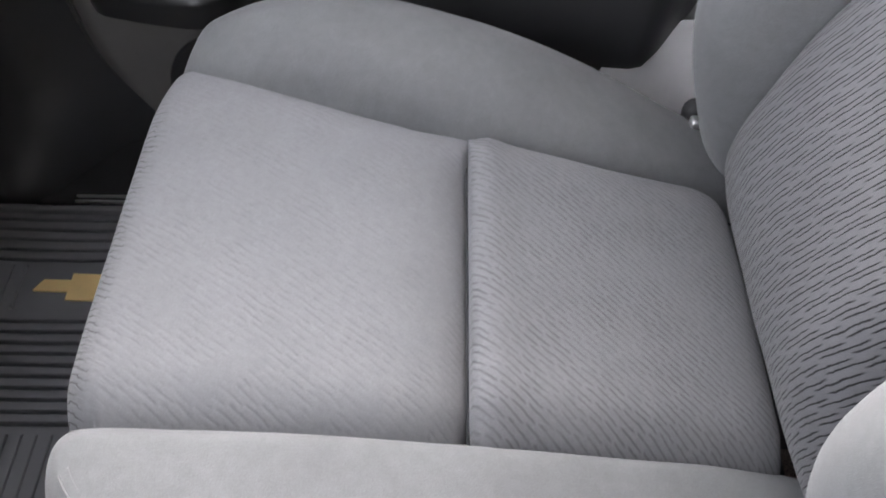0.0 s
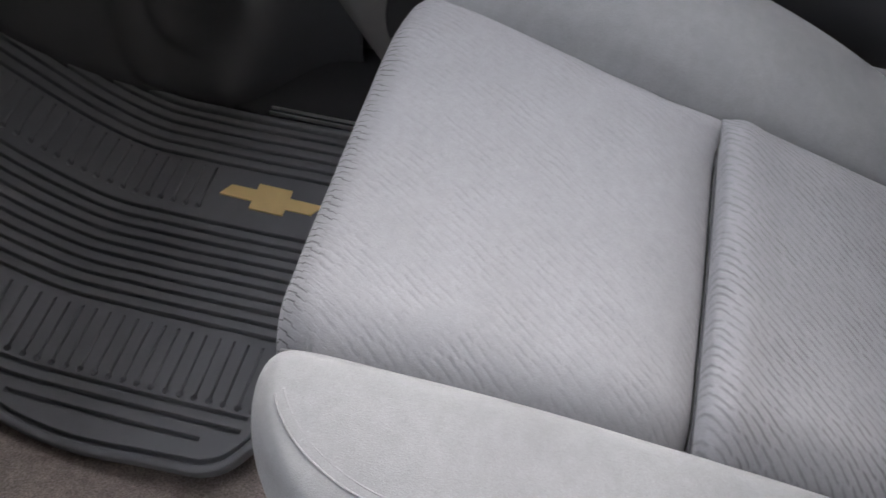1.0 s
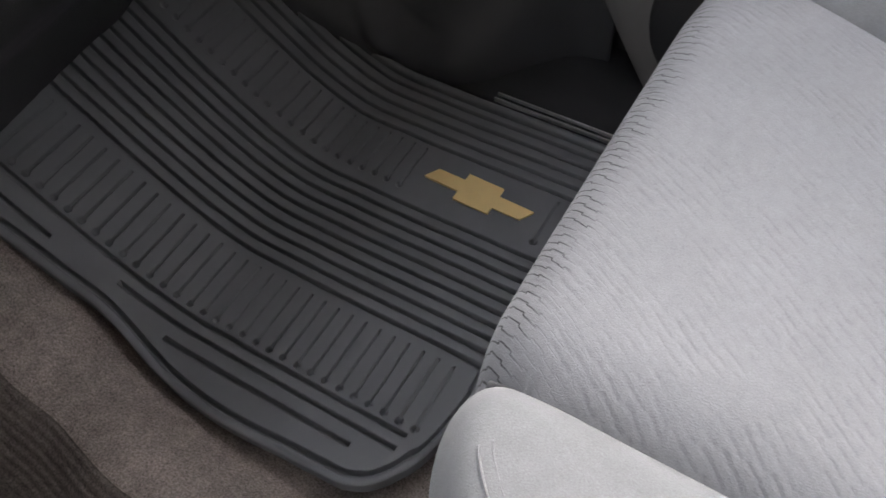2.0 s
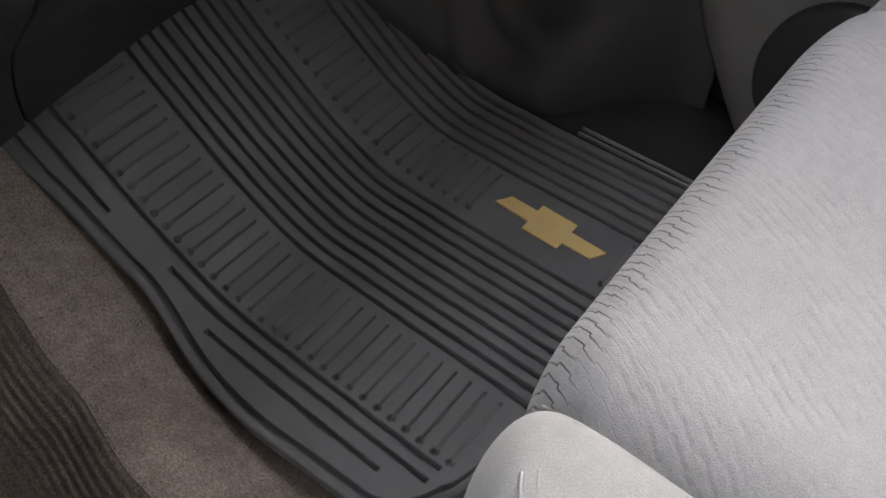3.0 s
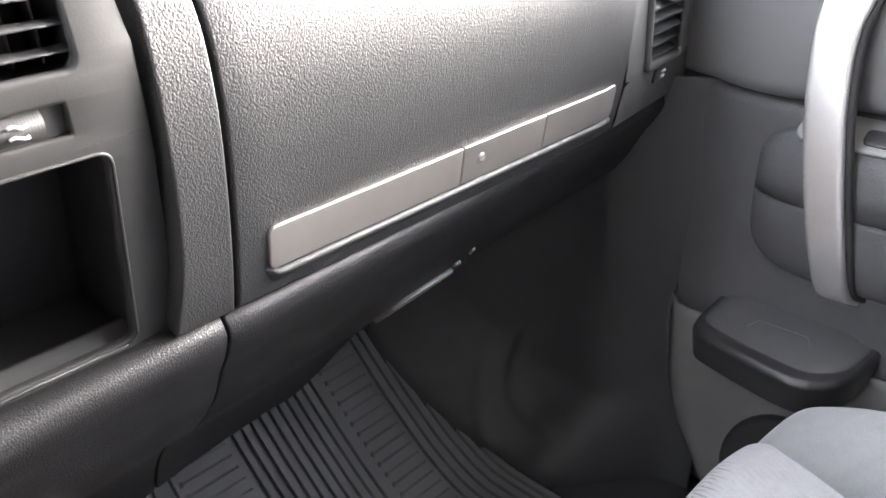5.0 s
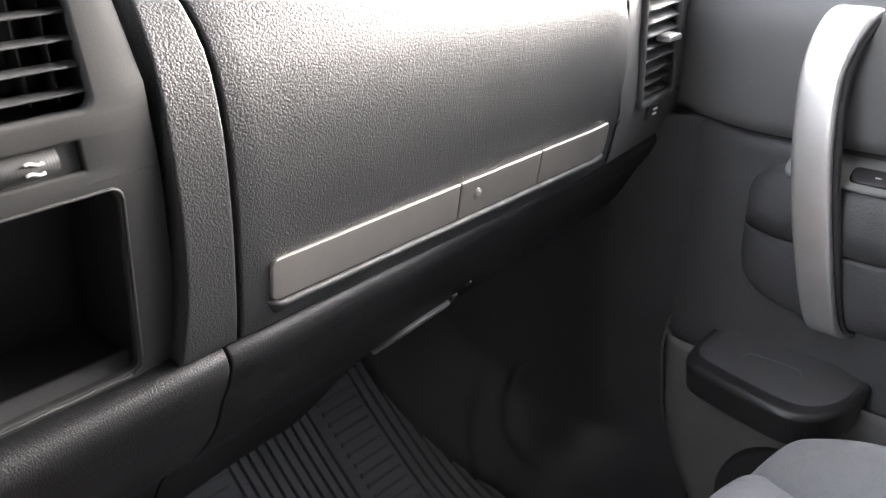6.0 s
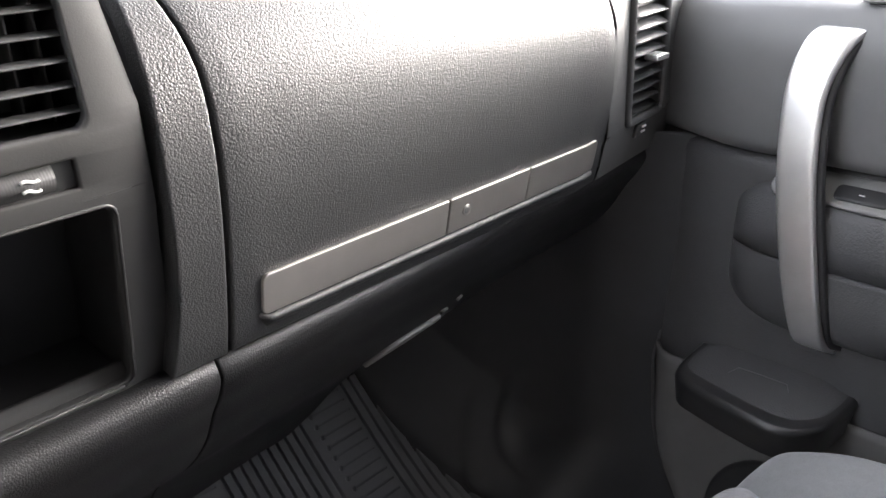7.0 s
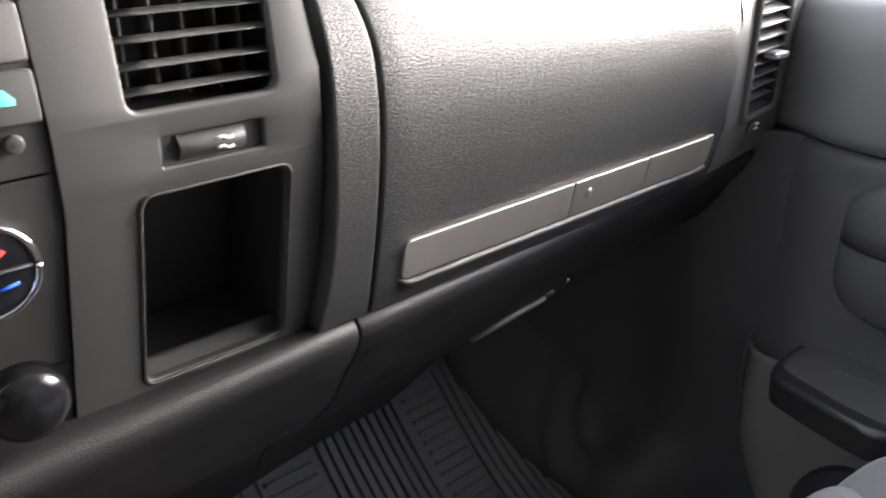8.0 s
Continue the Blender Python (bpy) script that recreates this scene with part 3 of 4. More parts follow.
def back_bolster(inner, outer):
    def f(u, v):
        z = 0.18 + 0.79 * v
        yf = bol_front(z)
        w = outer - inner
        pts = [(inner, yf - 0.10), (inner + 0.01 * np.sign(w), yf - 0.05), (inner + 0.22 * w, yf - 0.012), (inner + 0.5 * w, yf), (inner + 0.8 * w, yf - 0.016), (outer, yf - 0.07), (outer - 0.05 * w, yf - 0.20), (inner + 0.2 * w, yf - 0.20)]
        x, y = ring(pts)(u)
        k = math.sqrt(max(0.0, 1 - max(0.0, (z - 0.88) / 0.091) ** 2)) * math.sqrt(max(0.0, 1 - max(0.0, (0.27 - z) / 0.091) ** 2))
        x, y = shrink((x, y), (inner + 0.5 * w, yf - 0.1), max(k, 0.03))
        return x, y, z
    return f


part("backrest_bolster", sheet(back_bolster(0.632, 0.775), 40, 60, True, True), M_BOLSTER, seat, "smooth grey cloth backrest bolster")
part("backrest_bolster", sheet(back_bolster(0.322, 0.165), 40, 60, True, True), M_BOLSTER, seat, "smooth grey cloth backrest bolster")
part("backrest_shell", box((0.2, -0.62, 0.2), (0.74, -0.44, 0.94), 0.04, 3), M_BOLSTER, seat)
part("seat_base", box((0.20, -0.30, 0.05), (0.735, 0.22, 0.2), 0.03, 3), M_BLACK, seat, "black plastic seat base")
for x in (0.24, 0.68):
    part("seat_rail", box((x, -0.34, -0.01), (x + 0.04, 0.25, 0.06), 0.004), M_BLACK, seat, "black steel rail")

seat.location = (0.484, 0.008, -0.003)

# ---------------------------------------------------------------- dashboard
dash = thing("dashboard", (0.5, 0.7, 0.3), "dark grained dashboard with glove box and silver trim", "dashboard")
face_y = smooth_curve([(0.56, 0.538), (0.582, 0.530), (0.60, 0.525), (0.64, 0.517), (0.70, 0.508), (0.75, 0.505), (0.78, 0.508), (0.81, 0.519), (0.83, 0.532), (0.85, 0.552), (0.865, 0.578), (0.874, 0.606)])


def face(x, z, out=0.0):
    return x, face_y(z) + 0.12 * max(0.0, x - 0.75) - out, z


def fine(x0, x1, lip=0.004):
    """Shares along the width that are dense at both edges."""
    w = x1 - x0
    e = [0, 0.15, 0.35, 0.6, 1.0]
    inner = np.linspace(lip, w - lip, 24)[1:-1] / w
    return [k * lip / w for k in e] + list(inner) + [1 - k * lip / w for k in reversed(e)]


def panel(x0, x1, z0, z1, lip=0.004, depth=0.025, out=0.0):
    """The same with dense rows at all edges and side walls going back."""
    xf0 = x0 if callable(x0) else (lambda z: x0)
    xf1 = x1 if callable(x1) else (lambda z: x1)
    us = fine(xf0((z0 + z1) / 2), xf1((z0 + z1) / 2), lip)
    vs = fine(z0, z1, lip)
    bm = bmesh.new()
    rows = []

    def wrap(lst):
        return [lst[0]] + lst + [lst[-1]]

    us, vs = wrap(us), wrap(vs)
    for j, v in enumerate(vs):
        z = z0 + (z1 - z0) * v
        row = []
        for i, u in enumerate(us):
            a, b = xf0(z), xf1(z)
            x = a + (b - a) * u
            d = min(x - a, b - x, z - z0, z1 - z)
            back = 0.0 if d >= lip else lip * (1 - math.sqrt(max(0.0, 1 - (1 - d / lip) ** 2)))
            if i in (0, len(us) - 1) or j in (0, len(vs) - 1):
                back = depth
            row.append(bm.verts.new(face(x, z, out - back)))
        rows.append(row)
    for a, b in zip(rows, rows[1:]):
        for i in range(len(a) - 1):
            bm.faces.new((a[i], a[i + 1], b[i + 1], b[i]))
    bmesh.ops.recalc_face_normals(bm, faces=bm.faces)
    return bm


bezel_edge = smooth_curve([(0.56, 0.258), (0.583, 0.263), (0.63, 0.271), (0.685, 0.2765), (0.757, 0.2785), (0.80, 0.2785), (0.815, 0.277), (0.84, 0.271), (0.87, 0.262)])
strip_edge = smooth_curve([(0.56, 0.268), (0.59, 0.272), (0.63, 0.278), (0.687, 0.2800), (0.742, 0.2795), (0.80, 0.2815), (0.836, 0.2840), (0.87, 0.282)])
strip_right = smooth_curve([(0.56, 0.3155), (0.70, 0.3157), (0.76, 0.3152), (0.80, 0.3142), (0.823, 0.3105), (0.836, 0.3070), (0.87, 0.296)])
glove_right = smooth_curve([(0.56, 0.7965), (0.65, 0.7965), (0.70, 0.793), (0.75, 0.783), (0.79, 0.768), (0.83, 0.752), (0.87, 0.736)])
glove = part("glove_box_door", panel(lambda z: strip_right(z) + 0.003, glove_right, 0.584, 0.868, 0.003), M_SKIN, dash, "dark leather-grained glove box lid")
part("side_strip", panel(lambda z: strip_edge(z), strip_right, 0.584, 0.868, 0.0018), M_SKIN, dash)
part("seam_back", sheet(lambda u, v: face(0.275 + 0.7 * u, 0.57 + 0.30 * v, -0.018), 20, 30), M_BLACK, dash)


def pad(u, v):
    y, z = along([(0.600, 0.862), (0.597, 0.872), (0.62, 0.884), (0.70, 0.893), (0.85, 0.897), (1.08, 0.90)])(v)
    x = -0.96 + 1.94 * u
    return x, y + 0.12 * max(0.0, x - 0.75), z


part("upper_pad", sheet(pad, 60, 30), M_SKIN, dash)


# silver strip across the glove box: three pieces, the middle one holds the lock
def strip(x0, x1, r0, r1):
    def edge(x, r, way):
        def f(z):
            d = min(z - 0.607, 0.642 - z)
            return x if d >= r else x + way * (r - math.sqrt(max(0.0, r * r - (r - d) ** 2)))
        return f
    return panel(edge(x0, r0, 1), edge(x1, r1, -1), 0.607, 0.642, 0.0014, 0.010, 0.0030)


for x0, x1, r0, r1 in ((0.3430, 0.5384, 0.006, 0.0015), (0.5403, 0.6522, 0.0015, 0.0015), (0.6541, 0.7740, 0.0015, 0.006)):
    part("trim_strip", strip(x0, x1, r0, r1), M_STRIP, glove, "satin nickel trim piece")
# moulded lip below the strip
LIP = along([(0.6068, -0.0020), (0.6064, 0.0025), (0.6056, 0.0045), (0.6040, 0.0062), (0.6030, 0.0068), (0.6012, 0.0066), (0.5970, 0.0036), (0.5930, -0.0010)])
part("strip_lip", sheet(lambda u, v: face(0.339 + 0.441 * u, LIP(v)[0] + 0.006 * (1 - step(0.0, 0.02, u)), LIP(v)[1] - 0.008 * (1 - step(0.0, 0.022, u) * step(1.0, 0.978, u))), 90, 18), M_SKIN, glove)
lock_c = face(0.5625, 0.6255, 0.0030)
part("lock", disc(lock_c, (0, -1, -0.15), 0.0056, 0.0007, 24, 0.0004), M_STRIP, glove, "round glove box lock")
part("keyhole", disc((lock_c[0], lock_c[1] - 0.0004, lock_c[2]), (0, -1, -0.15), 0.0036, 0.0006, 20, 0.0003), M_SWITCH, glove)

# lower roll
low_path = along([(0.556, 0.584), (0.537, 0.5850), (0.5270, 0.5812), (0.5235, 0.572), (0.5295, 0.555), (0.5455, 0.529), (0.561, 0.500), (0.583, 0.470), (0.611, 0.440), (0.648, 0.408), (0.688, 0.372), (0.725, 0.318), (0.745, 0.262)])
low_edge = smooth_curve([(-1.0, 0.27), (0.20, 0.276), (0.25, 0.280), (0.32, 0.292), (0.44, 0.302), (0.50, 0.306), (0.53, 0.326), (0.56, 0.370), (0.59, 0.410), (0.62, 0.440), (0.66, 0.460), (0.72, 0.470), (1.0, 0.474)])
low_v = [i / 300 for i in range(301)]
low_z = [low_path(v)[1] for v in low_v]


def low_share(z):
    """Share of the roll's length at which it has come down to the height z."""
    i = max(k for k in range(301) if low_z[k] >= z or k < 20)
    return low_v[i]


def on_roll(x, z, out=0.0):
    y = low_path(low_share(z))[0] + 0.05 * (x - 0.3)
    return x, y - 0.7 * out, z - 0.7 * out


def lower(x0, x1, nx):
    def f(u, v):
        i = round(u * (nx - 1))
        last = nx - 1
        ends = {0: x0, 1: x0, 2: x0 + 0.0006, 3: x0 + 0.002, last - 3: x1 - 0.002, last - 2: x1 - 0.0006, last - 1: x1, last: x1}
        x = ends.get(i, x0 + (x1 - x0) * u)
        y, z = low_path(v * low_share(low_edge(x)))
        y += 0.05 * (x - 0.3)
        y += {0: 0.02, last: 0.02, 1: 0.0018, last - 1: 0.0018, 2: 0.0005, last - 2: 0.0005}.get(i, 0.0)
        return x, y, z
    return sheet(f, nx, 60)


part("lower_panel", lower(-0.30, 0.3040, 60), M_SKIN_SHADED, dash, "dark grained lower dash panel")
part("lower_panel", lower(0.3058, 0.985, 90), M_SKIN_SHADED, dash, "dark grained lower dash panel")


def under(u, v):
    x = -0.30 + 1.285 * u
    z = low_edge(x)
    y = on_roll(x, z)[1]
    return x, y + 0.004 + (0.99 - y) * v, z + 0.006 + 0.02 * v


# Unseen sheet, added only to keep light off the footwell's far end.
part("under_shade", sheet(under, 90, 6, thick=0.005), M_BLACK, dash, "unseen black sheet under the dash that blocks footwell light")
# The lip's paler grey is a reflection put into its colour.
part("glove_box_lip", slab([(0.509, 0.446), (0.555, 0.456), (0.600, 0.466), (0.602, 0.474), (0.566, 0.470), (0.538, 0.4655)], lambda a, b, c: on_roll(a, b, c), 0.005, 0.0015), M_SWITCH, dash, "lip under the glove box, coloured pale for its reflection")
part("latch_tab", slab([(0.603, 0.4745), (0.611, 0.4775), (0.610, 0.481), (0.603, 0.479)], lambda a, b, c: on_roll(a, b, c), 0.003, 0.001), M_GREY, dash)
part("latch_tab", slab([(0.620, 0.487), (0.624, 0.489), (0.624, 0.4935), (0.620, 0.492)], lambda a, b, c: on_roll(a, b, c), 0.003, 0.001), M_GREY, dash)


# ---------------------------------------------------------------- plates with openings
def plate(cells, place, depth):
    """Cells (x0, x1, z0, z1, hole) of one flat plate; a hole (x0, x1, z0, z1, r) has a rounded wall that goes back by depth."""
    bm = bmesh.new()
    for x0, x1, z0, z1, hole in cells:
        if hole is None:
            n = 8
            rows = [[bm.verts.new(place(x0 + (x1 - x0) * i / n, z0 + (z1 - z0) * j / n, 0)) for i in range(n + 1)] for j in range(n + 1)]
            for a, b in zip(rows, rows[1:]):
                for i in range(n):
                    bm.faces.new((a[i], a[i + 1], b[i + 1], b[i]))
            continue
        inner = rounded(*hole, 5)
        outer = []
        for k, (px, pz) in enumerate(inner):
            c, i = divmod(k, 5)
            ex, ez = ((x1, z0), (x1, z1), (x0, z1), (x0, z0))[c]
            if i == 2:
                outer.append((ex, ez))
            elif (i < 2) == (c in (0, 2)):
                outer.append((px, ez))
            else:
                outer.append((ex, pz))
        cx, cz = (hole[0] + hole[1]) / 2, (hole[2] + hole[3]) / 2

        def grown(g):
            return [(px + math.copysign(g, px - cx), pz + math.copysign(g, pz - cz)) for px, pz in inner]

        loops = [[place(a, b, 0) for a, b in outer], [place(a, b, 0) for a, b in grown(0.002)], [place(a, b, -0.0006) for a, b in grown(0.0006)], [place(a, b, -0.002) for a, b in inner], [place(a, b, -depth) for a, b in inner]]
        rows = [[bm.verts.new(p) for p in lp] for lp in loops]
        for a, b in zip(rows, rows[1:]):
            for i in range(len(a)):
                k = (i + 1) % len(a)
                bm.faces.new((a[i], a[k], b[k], b[i]))
    bmesh.ops.remove_doubles(bm, verts=bm.verts, dist=1e-5)
    bmesh.ops.recalc_face_normals(bm, faces=bm.faces)
    return bm


# ---------------------------------------------------------------- centre stack
stack = thing("centre_stack", (0.1, 0.55, 0.57), "charcoal plastic centre stack with vent, pocket and controls", "console")


def stack_face(x, z, out=0.0):
    y = 0.5165 - 0.03 * (0.70 - z) + 0.10 * max(0.0, z - 0.79) ** 1.3 * 3
    lean = -0.013 + 0.043 * step(0.78, 0.57, z)
    xs = x + 0.10 * min(0.0, z - 0.722) * (1 if x > 0.11 else 0.6)
    if x > 0.2535:
        k = (x - 0.2535) / (0.285 - 0.2535)
        base = 0.2535 + 0.10 * min(0.0, z - 0.722)
        xs = base + k * (bezel_edge(z) - base)
        y += 0.004 * k * k
    # towards its foot the face leans back and widens a little
    return xs + lean * (xs - 0.064) / 0.447, y + lean - out, z - lean * (0.887 - z) / 0.447


CELLS = [
    (0.112, 0.285, 0.768, 0.868, (0.1530, 0.246, 0.7715, 0.852, 0.008)),
    (0.112, 0.285, 0.730, 0.768, (0.1690, 0.2335, 0.7385, 0.7555, 0.0015)),
    (0.112, 0.285, 0.598, 0.730, (0.1545, 0.2490, 0.6075, 0.7225, 0.006)),
    (0.112, 0.285, 0.580, 0.598, None),
]
bezel = part("bezel", plate(CELLS, lambda a, b, c: stack_face(a, b, c), 0.007), M_BEZEL, stack, "charcoal satin plastic bezel")
part("bezel_side", sheet(lambda u, v: tuple(p + (0.03 * u if i == 1 else 0) for i, p in enumerate(stack_face(0.285, 0.580 + 0.288 * v))), 3, 40), M_BLACK, bezel)


def inner_box(x0, x1, z0, z1, depth, material, name, label=""):
    """The dark inside of an opening."""
    bm = bmesh.new()
    f = [bm.verts.new(stack_face(a, b, -0.006)) for a, b in ((x0, z0), (x1, z0), (x1, z1), (x0, z1))]
    g = [bm.verts.new(stack_face(a, b, -depth)) for a, b in ((x0, z0 + 0.004), (x1, z0 + 0.004), (x1, z1), (x0, z1))]
    bm.faces.new(g)
    for i in range(4):
        bm.faces.new((f[i], f[(i + 1) % 4], g[(i + 1) % 4], g[i]))
    bmesh.ops.recalc_face_normals(bm, faces=bm.faces)
    return part(name, bm, material, stack, label, smooth=False)


vent = inner_box(0.149, 0.250, 0.767, 0.856, 0.075, M_BLACK, "air_vent", "black air vent duct")
inner_box(0.151, 0.252, 0.604, 0.726, 0.085, M_BLACK, "pocket", "black open storage pocket")
SILL = along([(0.6035, 0.008), (0.6065, 0.012), (0.6105, 0.017), (0.6122, 0.020), (0.6112, 0.024), (0.607, 0.027), (0.604, 0.028)])
part("pocket_sill", sheet(lambda u, v: stack_face(0.151 + 0.101 * u, SILL(v)[0], -SILL(v)[1]), 6, 24), M_BEZEL, stack, "charcoal inner sill of the pocket")
part("pocket_rim", tube([stack_face(a, b, 0.0006) for a, b in rounded(0.1525, 0.2510, 0.6055, 0.7245, 0.0075) + rounded(0.1525, 0.2510, 0.6055, 0.7245, 0.0075)[:1]], 0.0012, 6), M_BEZEL, stack)
for i in range(6):
    z = 0.7805 + 0.0140 * i

    def slat(u, v, z=z):
        a = 2 * math.pi * u
        c, s = math.cos(a), math.sin(a)
        x, y, zz = stack_face(0.1535 + 0.0935 * v, z, -0.012)
        return x, y + 0.0058 * c, zz + 0.0013 * s + 0.0008 * c

    part("slat", sheet(slat, 12, 6, True, True), M_SLAT, vent)
for x in (0.163, 0.181, 0.199, 0.219, 0.2345):
    part("vane", box((x - 0.0009, 0.534, 0.774), (x + 0.0009, 0.552, 0.853), 0.0004, 1), M_SLAT, vent)
x, y, z = stack_face(0.204, 0.8385, -0.004)
part("vent_tab", box((x - 0.012, y - 0.004, z - 0.0035), (x + 0.012, y + 0.012, z + 0.0035), 0.002, 2), M_STRIP, vent, "bright vent tab")


def thumbwheel(parent, place, x0, x1, z0, z1, marks):
    """A ribbed wheel for a vent, with a two-wave mark in white."""
    def f(u, v):
        x = x0 + (x1 - x0) * u
        k = math.sin(math.pi * v)
        rib = 0.00006 * (int(u * 46) % 2)
        return place(x, z0 + (z1 - z0) * v, -0.004 + 0.0065 * k * (1 - 0.35 * (2 * u - 1) ** 2) - rib)
    wheel = part("thumbwheel", sheet(f, 94, 12), M_SLAT, parent, "ribbed thumbwheel with white wave mark")
    for dz in marks:
        pts = [place(x0 + (x1 - x0) * (0.53 + 0.24 * t), (z0 + z1) / 2 + dz + 0.0008 * math.sin(2 * math.pi * t), 0.0024) for t in [i / 10 for i in range(11)]]
        part("wave_mark", tube(pts, 0.0010, 6), M_WHITE, wheel)
    return wheel


thumbwheel(stack, stack_face, 0.1795, 0.2215, 0.7395, 0.7545, (-0.0028, 0.0028))
part("wheel_recess", sheet(lambda u, v: stack_face(0.166 + 0.070 * u, 0.735 + 0.024 * v, -0.0045), 4, 4), M_BEZEL, stack)

# controls to the side of the bezel
for z0, z1 in ((0.640, 0.7475), (0.7490, 0.868), (0.580, 0.6385)):
    part("control_panel", plate([(-0.16, 0.1105, z0, z1, None)], lambda a, b, c: stack_face(a, b, c - 0.003), 0.01), M_PANEL, stack, "dark charcoal control panel")
part("panel_back", sheet(lambda u, v: stack_face(-0.16 + 0.44 * u, 0.56 + 0.31 * v, -0.10), 4, 4), M_BLACK, stack)
part("panel_joint", sheet(lambda u, v: stack_face(-0.16 + 0.275 * u, 0.56 + 0.308 * v, -0.008), 4, 4), M_BLACK, stack)
kc = stack_face(0.0695, 0.7055, -0.001)
knob = part("climate_knob", disc(kc, (0, -1, 0), 0.0255, 0.006, 40, 0.002), M_GLOSSBLACK, stack, "round climate dial with chrome ring, red and blue marks")
part("chrome_ring", tube([(kc[0] + 0.0252 * math.cos(a), kc[1] - 0.006, kc[2] + 0.0252 * math.sin(a)) for a in [2 * math.pi * i / 48 for i in range(49)]], 0.0019, 8), M_CHROME, knob, "chrome ring")
part("dial_divider", box((kc[0] - 0.022, kc[1] - 0.0078, kc[2] - 0.001), (kc[0] + 0.022, kc[1] - 0.0055, kc[2] + 0.0005), 0.0003, 1), M_BLACK, knob)
part("red_mark", slab([(kc[0] + 0.004, kc[2] + 0.004), (kc[0] + 0.011, kc[2] + 0.010), (kc[0] + 0.004, kc[2] + 0.016)], lambda a, b, c: (a, kc[1] - 0.0058 - c, b), 0.001, 0.0002), M_RED, knob)
part("blue_mark", tube([(kc[0] + 0.002 + 0.012 * t, kc[1] - 0.0064, kc[2] - 0.0105 + 0.002 * t) for t in (0, 0.5, 1)], 0.0011, 6), M_BLUE, knob)
part("round_knob", disc(stack_face(0.080, 0.629, 0), (0, -1, 0), 0.0225, 0.020, 36, 0.006, 0.003), M_GLOSSBLACK, stack, "glossy black rotary knob")
radio = part("radio_button", slab(rounded(0.060, 0.1095, 0.7765, 0.8035, 0.003), lambda a, b, c: stack_face(a, b, c), 0.003, 0.001), M_BLACK, stack, "black button with teal mark")
part("teal_mark", slab([(0.086, 0.787), (0.0985, 0.787), (0.0985, 0.790), (0.094, 0.795), (0.086, 0.795)], lambda a, b, c: stack_face(a, b, 0.003 + c), 0.0006, 0.0001), M_TEAL, radio)
part("radio_button", slab(rounded(0.060, 0.1095, 0.8065, 0.835, 0.003), lambda a, b, c: stack_face(a, b, c), 0.003, 0.001), M_BEZEL, stack)
part("screw_boss", disc(stack_face(0.0945, 0.767, -0.002), (0, -1, 0), 0.0048, 0.003, 20, 0.0008), M_BEZEL, stack)
part("screw_hole", disc(stack_face(0.0945, 0.767, 0.0008), (0, -1, 0), 0.0018, 0.0005, 16, 0.0001), M_BLACK, stack)

# ---------------------------------------------------------------- side vent at the door end of the dash
side = part("side_vent_panel", plate([(0.7995, 0.990, 0.634, 0.868, (0.8480, 0.9395, 0.641, 0.800, 0.006)), (0.7995, 0.990, 0.584, 0.634, None)],
            lambda a, b, c: face(a - 0.10 * max(0.0, b - 0.65) * (1 if 0.84 < a < 0.95 else 0), b, c), 0.035), M_BEZEL_LIT, dash, "charcoal panel with upright side vent")
part("side_vent_duct", sheet(lambda u, v: face(0.815 + 0.14 * u, 0.64 + 0.17 * v, -0.05), 4, 8), M_BLACK, side)
for i in range(10):
    z = 0.6485 + 0.0142 * i

    def slat2(u, v, z=z):
        a = 2 * math.pi * u
        c, s = math.cos(a), math.sin(a)
        x, y, zz = face(0.8480 + 0.0915 * v - 0.10 * max(0.0, z - 0.65), z, -0.013)
        return x, y + 0.009 * c, zz + 0.0014 * s + 0.004 * c

    part("slat", sheet(slat2, 10, 5, True, True), M_SLAT, side)
vent_ring = [(a - 0.10 * max(0.0, b - 0.65), b) for a, b in rounded(0.8460, 0.9415, 0.639, 0.802, 0.008)]
part("vent_frame", tube([face(a, b, 0.001) for a, b in vent_ring + vent_ring[:1]], 0.0045, 10), M_BEZEL_LIT, side, "rounded charcoal vent frame")
part("panel_filler", sheet(lambda u, v: face(glove_right(0.584 + 0.284 * v) + 0.004 + (0.8 - glove_right(0.584 + 0.284 * v) - 0.004) * u, 0.584 + 0.284 * v, 0.0002), 10, 30), M_BEZEL_LIT, side)
p = face(0.889, 0.712, 0)
part("vent_tab", box((p[0] - 0.013, p[1] - 0.012, p[2] - 0.004), (p[0] + 0.014, p[1] + 0.006, p[2] + 0.003), 0.002), M_PULL, side, "pale grey vent tab")
part("vent_wheel", slab(rounded(0.876, 0.902, 0.616, 0.633, 0.002), lambda a, b, c: face(a, b, c), 0.004, 0.0015), M_SLAT, side)
for dz in (-0.003, 0.003):
    part("wave_mark", tube([face(0.889 + 0.009 * t, 0.6245 + dz, 0.0048) for t in (0, 0.5, 1)], 0.0014, 6), M_WHITE, side)

# ---------------------------------------------------------------- passenger door
door = thing("passenger_door", (0.95, 0.1, 0.0), "dark plastic passenger door with silver pull handle", "car door")
upper_prof = along([(0.990, 0.779), (0.962, 0.779), (0.938, 0.768), (0.927, 0.742), (0.926, 0.69), (0.930, 0.64), (0.934, 0.617), (0.942, 0.608), (0.965, 0.604)])
mid_prof = along([(0.968, 0.606), (0.953, 0.600), (0.949, 0.56), (0.949, 0.46), (0.944, 0.37), (0.942, 0.30), (0.94, 0.255)])


